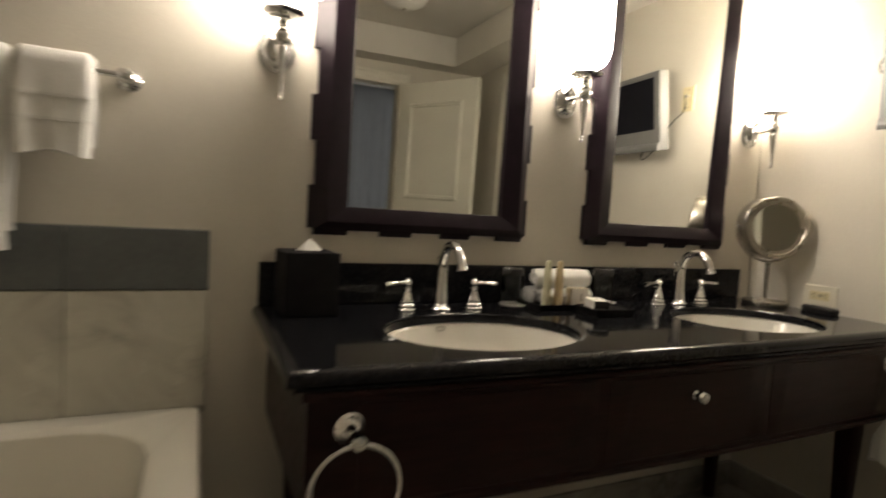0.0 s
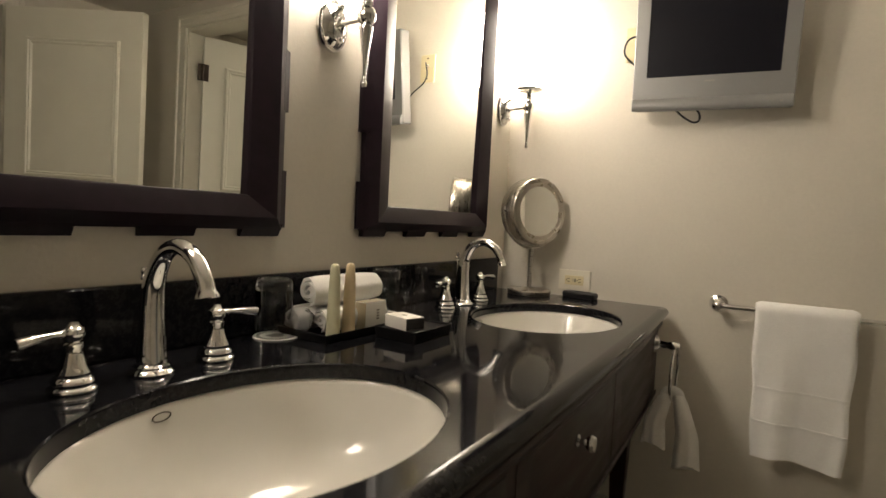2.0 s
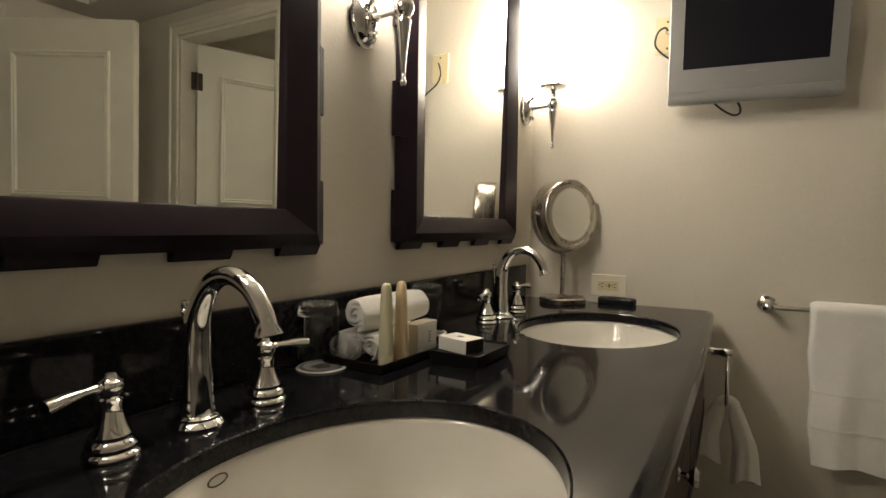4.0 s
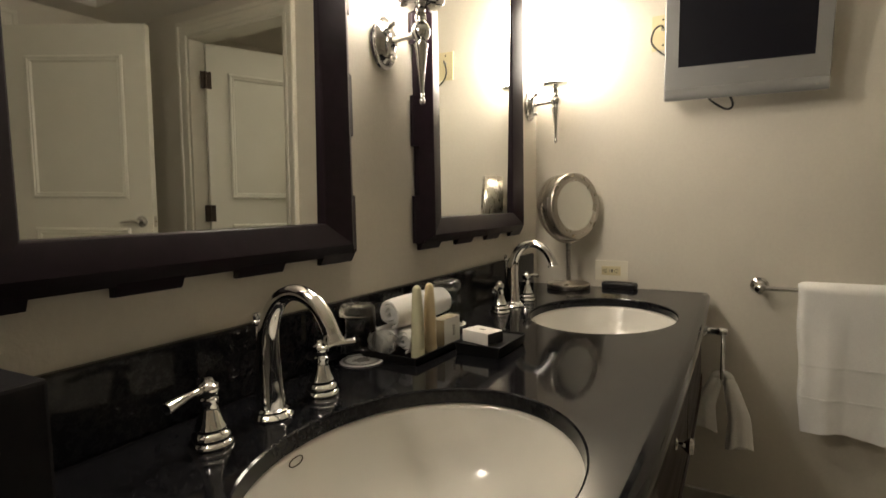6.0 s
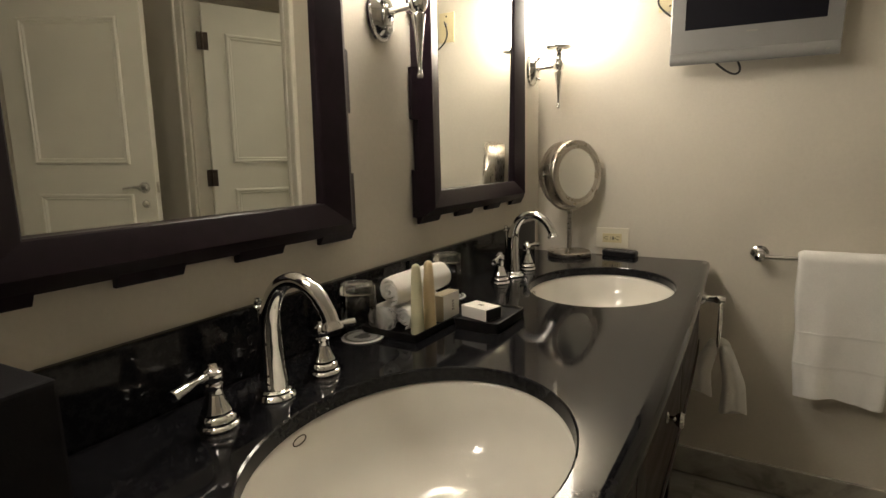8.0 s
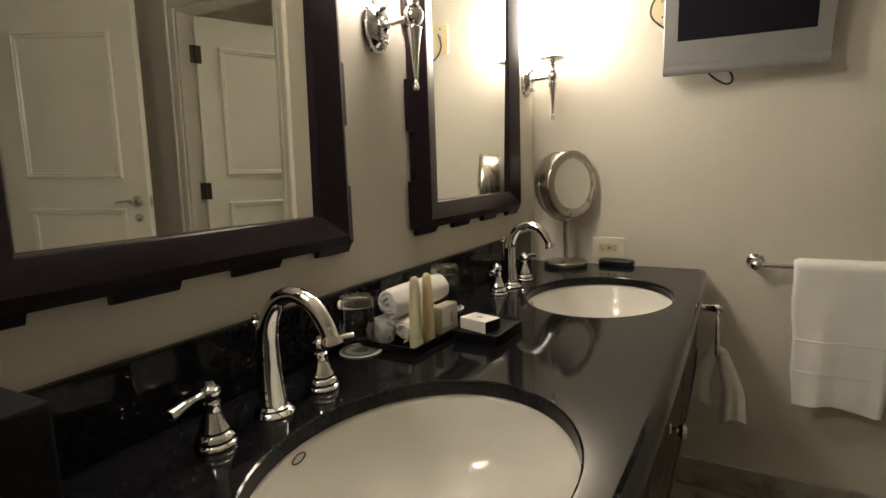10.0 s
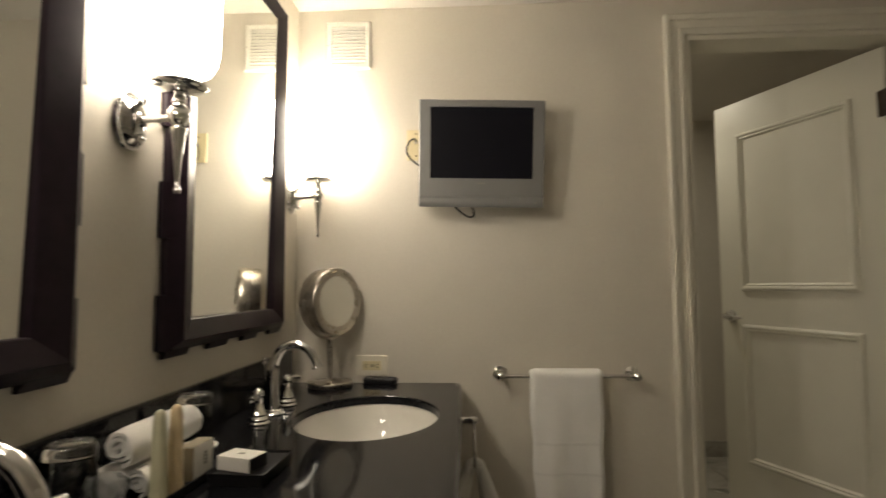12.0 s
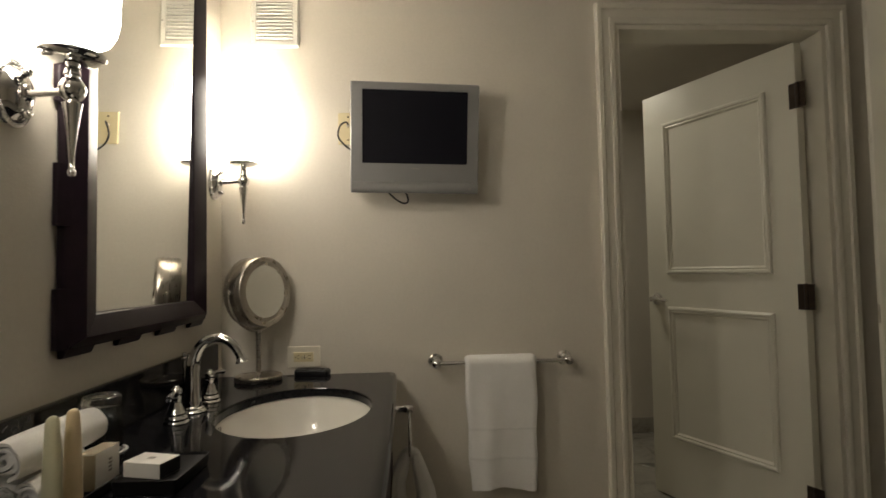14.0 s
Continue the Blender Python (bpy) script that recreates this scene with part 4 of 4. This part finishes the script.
tray("amenity_tray", (-1.045, -0.118, TOP + 0.0005), -2, 0.124, 0.070, "black lacquer amenity tray with rolled cloths and bottles")
tray("soap_tray", (-0.985, -0.253, TOP + 0.0005), -1, 0.070, 0.052, "thick black lacquer tray with a boxed soap", h=0.022, floor_h=0.018)


def rolled_cloth(at, rz, r, length, label):
    c = thing("rolled_washcloth", at, rz, label, "towel", "rolled washcloths on the tray")
    turns, n = 2.7, 90
    sp_o, sp_i = [], []
    for i in range(n + 1):
        a = turns * 2 * math.pi * i / n
        rad = r * (0.22 + 0.78 * i / n)
        lump = 1 + 0.035 * math.sin(a * 3 + at[1] * 90) + 0.02 * math.sin(a * 7)
        sp_o.append((rad * lump, a))
        sp_i.append(((rad - r * 0.19) * lump, a))
    rings = []
    for k in range(9):
        x = -length / 2 + length * k / 8
        ends = 1 - 0.09 * (abs(k - 4) / 4) ** 6
        ring = [(x + 0.006 * math.sin(a * 0.7) * (1 if k == 0 else (-1 if k == 8 else 0)), ro * ends * math.cos(a), r + ro * ends * math.sin(a)) for ro, a in sp_o]
        ring += [(x, ro * ends * math.cos(a), r + ro * ends * math.sin(a)) for ro, a in reversed(sp_i)]
        rings.append(ring)
    bm = bmesh.new()
    loft(bm, rings)
    part("roll", bm, TERRY, c, smooth=True, angle=50)


ZT = TOP + 0.0075
rolled_cloth((-1.058, -0.080, ZT), -2, 0.028, 0.19, "white terry washcloth rolled up, lying in the tray")
rolled_cloth((-1.045, -0.132, ZT), -4, 0.027, 0.17, "white terry washcloth rolled up, lying in the tray")
rolled_cloth((-1.045, -0.104, ZT + 0.047), -2, 0.034, 0.19, "white terry washcloth rolled up on top of two others")


def bottle(at, lean, material, label):
    b = thing("lotion_tube", at, 0, label, "toiletry bottle", "slim tubes on the tray", rx=lean)
    part("cap", lathe(bmesh.new(), [(0.001, 0), (0.0135, 0), (0.014, 0.002), (0.0135, 0.016), (0.013, 0.017)], 18), material, b, smooth=True)
    rings = [oval(0, 0, r, r * q, z, 20) for r, q, z in ((0.0130, 1, 0.0172), (0.0130, 1, 0.03), (0.0121, 0.97, 0.075), (0.0106, 0.92, 0.115), (0.0098, 0.88, 0.130), (0.0088, 0.85, 0.137), (0.0062, 0.8, 0.1405), (0.002, 0.8, 0.142))]
    bm = bmesh.new()
    loft(bm, rings)
    part("tube", bm, material, b, smooth=True)


bottle((-1.133, -0.164, ZT), 0, LOTION_A, "slim pale green lotion tube standing in the tray")
bottle((-1.093, -0.168, ZT), 0, LOTION_B, "slim amber shampoo tube standing in the tray")
cb = thing("carton", (-1.018, -0.164, ZT), -2, "small kraft and white printed carton standing in the tray", "box")
part("card", nbox(-0.032, 0.032, -0.014, 0.014, 0, 0.058, bevel=0.001), PAPER, cb)
part("top_panel", nbox(-0.0315, 0.0315, -0.0135, 0.0135, 0.0579, 0.0586), KRAFT, cb)
# left side in the same tan as the top, darker than the card
part("side_panel", nbox(-0.0332, -0.0321, -0.0138, 0.0138, 0.001, 0.057), KRAFT, cb)
for i in range(4):
    part("print", nbox(0.002 + 0.0, 0.010, -0.0150, -0.0141, 0.020 + 0.006 * i, 0.0235 + 0.006 * i), GREYPRINT, cb)
sb = thing("soap_carton", (-1.008, -0.244, TOP + 0.0190), 74, "small white soap carton lying askew on the black tray", "box")
part("card", nbox(-0.035, 0.035, -0.024, 0.024, 0, 0.025, bevel=0.0015), PAPER, sb)
part("print", nbox(-0.006, 0.006, -0.004, 0.004, 0.0249, 0.0256), GREYPRINT, sb)
part("end_panel", nbox(-0.0358, -0.0349, -0.0230, 0.0230, 0.0012, 0.0238), BLACKP, sb, "black printed end of the carton")


bag = thing("shower_cap_bag", (-1.152, -0.092, ZT), 0, "crumpled clear plastic bag beside the rolled cloths", "bag")
rings = []
for i in range(11):
    a0 = math.pi * i / 10
    ring = []
    for k in range(22):
        a = 2 * math.pi * k / 22
        r = 0.028 * max(0.03, math.sin(a0)) * (1 + 0.16 * math.sin(5 * a + 3 * a0) + 0.10 * math.sin(9 * a - 5 * a0))
        ring.append((0.75 * r * math.cos(a), 1.1 * r * math.sin(a), 0.026 - 0.0255 * math.cos(a0) + 0.002 * math.sin(4 * a) * math.sin(a0)))
    rings.append(ring)
bm = bmesh.new()
loft(bm, rings)
part("film", bm, CLEARBAG, bag, smooth=True, angle=20)


def tumbler(at, label):
    g = thing("tumbler", at, 0, label, "glass", "upturned tumblers")
    # stands upside down on its coaster, thick base uppermost
    part("glass_wall", lathe(bmesh.new(), [(0.0360, 0.0), (0.0372, 0.0015), (0.0352, 0.0895)], 32, start=False, end=False), THINGLASS, g, "thin clear glass wall", smooth=True)
    part("thick_base", lathe(bmesh.new(), [(0.0005, 0.0905), (0.030, 0.0905), (0.0352, 0.0898), (0.0350, 0.098), (0.0345, 0.106), (0.0325, 0.1085), (0.006, 0.1075), (0.0005, 0.1075)], 32), GLASS, g, "thick clear glass base", smooth=True, angle=35)
    bm = bmesh.new()
    rings = []
    for rad, wave, z in ((0.030, 0.0, 0.1068), (0.0295, 0.0028, 0.1095), (0.026, 0.0035, 0.1115), (0.021, 0.0020, 0.1100), (0.019, 0.0, 0.1068)):
        rings.append([((rad + wave * math.cos(14 * a)) * math.cos(a), (rad + wave * math.cos(14 * a)) * math.sin(a), z) for a in [2 * math.pi * i / 84 for i in range(84)]])
    loft(bm, rings, False, False)
    part("cut_base", bm, GLASS, g, "cut pattern of the thick base", smooth=True)


tumbler((-1.190, -0.062, TOP + 0.0032), "clear tumbler upturned on a paper coaster")
tumbler((-0.832, -0.062, TOP + 0.0032), "clear tumbler upturned on a paper coaster behind the tray")


def coaster(x, y, label):
    c = thing("coaster", (x, y, TOP + 0.0005), 0, label, "coaster", "coasters under the tumblers")
    part("card", lathe(bmesh.new(), [(0.001, 0), (0.0425, 0), (0.043, 0.001), (0.0425, 0.002), (0.001, 0.0022)], 40), PAPER, c)
    part("print_ring", lathe(bmesh.new(), [(0.0315, 0.0021), (0.0315, 0.0025), (0.0375, 0.0025), (0.0375, 0.0021)], 40, start=False, end=False), GREYPRINT, c, "grey printed ring")
    bm = bmesh.new()
    loft(bm, [[((0.017 + 0.004 * math.cos(5 * a)) * math.cos(a), (0.014 + 0.003 * math.sin(3 * a)) * math.sin(a), z) for a in [2 * math.pi * i / 40 for i in range(40)]] for z in (0.0021, 0.0026)])
    part("print_crest", bm, GREYPRINT, c, "grey printed crest")


coaster(-1.184, -0.064, "round white paper coaster with a grey printed crest")
coaster(-0.826, -0.063, "round white paper coaster behind the amenity tray")

# make-up mirror
mm = thing("makeup_mirror", (-0.135, -0.168, TOP + 0.0005), 61, "round brushed nickel make-up mirror on a stand", "mirror")
part("base", lathe(bmesh.new(), [(0.001, 0), (0.074, 0), (0.076, 0.003), (0.076, 0.014), (0.072, 0.018), (0.020, 0.020), (0.010, 0.026), (0.001, 0.027)], 40), NICKEL, mm, smooth=True)
part("stem", lathe(bmesh.new(), [(0.001, 0.025), (0.0075, 0.026), (0.0075, 0.150), (0.010, 0.154), (0.010, 0.162), (0.001, 0.164)], 16), NICKEL, mm, smooth=True)
HZ, HR = 0.290, 0.1165
pts = [((HR + 0.010) * 0, (HR + 0.010) * math.sin(a), HZ - (HR + 0.010) * math.cos(a)) for a in [radians(-95 + 190 * i / 32) for i in range(33)]]
part("yoke", tube(bmesh.new(), pts, 0.0042, 10, True, up=(1, 0, 0)), NICKEL, mm, smooth=True)
head = part("head", lathe(bmesh.new(), [(0.098, 0.034), (0.101, 0.037), (0.113, 0.036), (0.1155, 0.033), (0.1155, 0.020), (0.1150, 0.0195), (0.1150, 0.0185), (0.1155, 0.018), (0.1155, -0.033), (0.113, -0.036), (0.101, -0.037), (0.098, -0.034), (0.098, 0.034)], 56, start=False, end=False), NICKEL, mm, "brushed nickel drum rim", smooth=True)
head.matrix_basis = pose(0, 0, HZ) @ pose(0, 0, 0, 0, -88, 0)
for z in (-0.016, 0.0, 0.016):
    part("slot", nbox(0.1140, 0.1158, -0.0022, 0.0022, z - 0.0045, z + 0.0045), SLOT, head, "dark vent slot on the drum")
part("light_ring", lathe(bmesh.new(), [(0.086, 0.0345), (0.0985, 0.0345), (0.0985, 0.032), (0.086, 0.032), (0.086, 0.0345)], 56, start=False, end=False), NICKEL, head, "inner metal ring round the glass", smooth=True)
part("mirror_glass", lathe(bmesh.new(), [(0.001, 0.0335), (0.087, 0.0335), (0.087, 0.0315), (0.001, 0.0315)], 56), MIRROR, head, "round magnifying mirror glass")
part("rear_mirror", lathe(bmesh.new(), [(0.001, -0.0335), (0.0985, -0.0335), (0.0985, -0.0315), (0.001, -0.0315)], 56), MIRROR, head, "round mirror glass on the rear")
for s in (-1, 1):
    part("pivot", lathe(bmesh.new(), [(0.001, 0), (0.007, 0.001), (0.008, 0.006), (0.006, 0.011), (0.001, 0.012)], 14, (0, s * (HR + 0.001), HZ), m=Matrix.Rotation(radians(-90 * s), 4, "X")), CHROME, mm, smooth=True)

rem = thing("remote_control", (-0.072, -0.332, TOP + 0.0005), 80, "black plastic remote control lying on the granite", "remote control")
bm = bmesh.new()
loft(bm, [rrect(-0.058, 0.058, -0.020, 0.020, 0.0, 0.009, 4), rrect(-0.060, 0.060, -0.022, 0.022, 0.006, 0.010, 4), rrect(-0.060, 0.060, -0.022, 0.022, 0.015, 0.010, 4), rrect(-0.056, 0.056, -0.018, 0.018, 0.020, 0.008, 4)])
part("shell", bm, BLACKP, rem, smooth=True, angle=35)
for i in range(4):
    for j in range(3):
        part("button", nbox(-0.040 + 0.018 * i, -0.030 + 0.018 * i, -0.013 + 0.010 * j, -0.007 + 0.010 * j, 0.0195, 0.0212, bevel=0.0006), SLOT, rem)

# ---------------------------------------------------------------- tub
tub = thing("bathtub", (-2.857, -0.362, FLOOR), label="white enamelled bathtub built in along the wall", category="bathtub")
TX, TY, TZ = 0.782, 0.345, 0.546
bm = bmesh.new()
loft(bm, [rrect(-TX, TX, -TY, TY, 0.0, 0.02, 4), rrect(-TX, TX, -TY, TY, TZ - 0.012, 0.025, 4), rrect(-TX + 0.004, TX - 0.004, -TY + 0.004, TY - 0.004, TZ - 0.003, 0.025, 4), rrect(-TX + 0.012, TX - 0.012, -TY + 0.012, TY - 0.012, TZ, 0.02, 4),
          rrect(-TX + 0.085, TX - 0.085, -TY + 0.075, TY - 0.075, TZ, 0.16, 4), rrect(-TX + 0.100, TX - 0.100, -TY + 0.088, TY - 0.088, TZ - 0.012, 0.16, 4), rrect(-TX + 0.13, TX - 0.13, -TY + 0.11, TY - 0.11, TZ - 0.16, 0.15, 4),
          rrect(-TX + 0.20, TX - 0.20, -TY + 0.15, TY - 0.15, TZ - 0.36, 0.12, 4), rrect(-TX + 0.26, TX - 0.26, -TY + 0.19, TY - 0.19, TZ - 0.39, 0.10, 4)])
part("shell", bm, ENAMEL, tub, smooth=True, angle=35)
part("drain", lathe(bmesh.new(), [(0.001, 0.168), (0.03, 0.168), (0.032, 0.166), (0.032, 0.1655)], 20, (0.40, 0, 0)), CHROME, tub, smooth=True)

# ceiling lamp, seen in the mirror
lamp = thing("ceiling_lamp", (-1.00, -1.93, CEIL), label="round opal glass ceiling lamp with a metal rim, unlit", category="ceiling light")
part("rim", lathe(bmesh.new(), [(0.165, -0.001), (0.172, -0.010), (0.168, -0.030), (0.160, -0.034), (0.155, -0.001)], 40, start=False, end=False), NICKEL, lamp, smooth=True)
part("glass_bowl", lathe(bmesh.new(), [(0.162, -0.025), (0.158, -0.050), (0.135, -0.085), (0.090, -0.110), (0.040, -0.121), (0.001, -0.123)], 40), OPAL, lamp, smooth=True)
part("finial", lathe(bmesh.new(), [(0.001, -0.120), (0.010, -0.123), (0.012, -0.128), (0.006, -0.136), (0.001, -0.138)], 14), NICKEL, lamp, smooth=True)

# ---------------------------------------------------------------- tiles
def piece_mesh(name, w, h, d, material, bevel=0.0015):
    """Flat tile lying in its own x-y plane, face up."""
    bm = bmesh.new()
    loft(bm, [[(-w, -h, 0), (w, -h, 0), (w, h, 0), (-w, h, 0)], [(-w, -h, d - bevel), (w, -h, d - bevel), (w, h, d - bevel), (-w, h, d - bevel)],
              [(-w + bevel, -h + bevel, d), (w - bevel, -h + bevel, d), (w - bevel, h - bevel, d), (-w + bevel, h - bevel, d)]], False, True)
    me = bpy.data.meshes.new(name)
    bmesh.ops.recalc_face_normals(bm, faces=bm.faces)
    bm.to_mesh(me)
    bm.free()
    me.materials.append(material)
    return me


def piece(name, me, parent, m):
    ob = new(name, me)
    ob.parent = parent
    ob.matrix_basis = m


TILE_R = -2.064
backing = structure("trim_tile_bed", nbox(ROOM_W + 0.001, TILE_R - 0.001, -0.005, -0.0005, 0.58, 1.054), GROUT, "grout bed of the tub surround")
me_m = piece_mesh("tile", 0.1515, 0.150, 0.011, MARBLE)
me_s = piece_mesh("border_tile", 0.1515, 0.0745, 0.012, SLATE)
for i in range(5):
    x = TILE_R - 0.1525 - 0.305 * i
    piece("tile", me_m, backing, pose(x, -0.003, 0.750, 90))
    piece("border_tile", me_s, backing, pose(x, -0.003, 0.9775, 90))
me_f = piece_mesh("floor_tile", 0.1515, 0.1515, 0.009, FLOORM, 0.001)
k = 0
for i in range(18):
    for j in range(10):
        x, y = -3.55 + 0.305 * i, -0.153 - 0.305 * j
        if x > 1.75 or (x > 0.10 and (y < -2.7 or y > -1.0)) or (-0.05 < x < 0.17 and not D1_Y0 < y < D1_Y1):
            continue
        if x < -2.09 and y > -0.78:
            continue
        piece("floor_tile", me_f, floor, pose(x, y, FLOOR - 0.009))
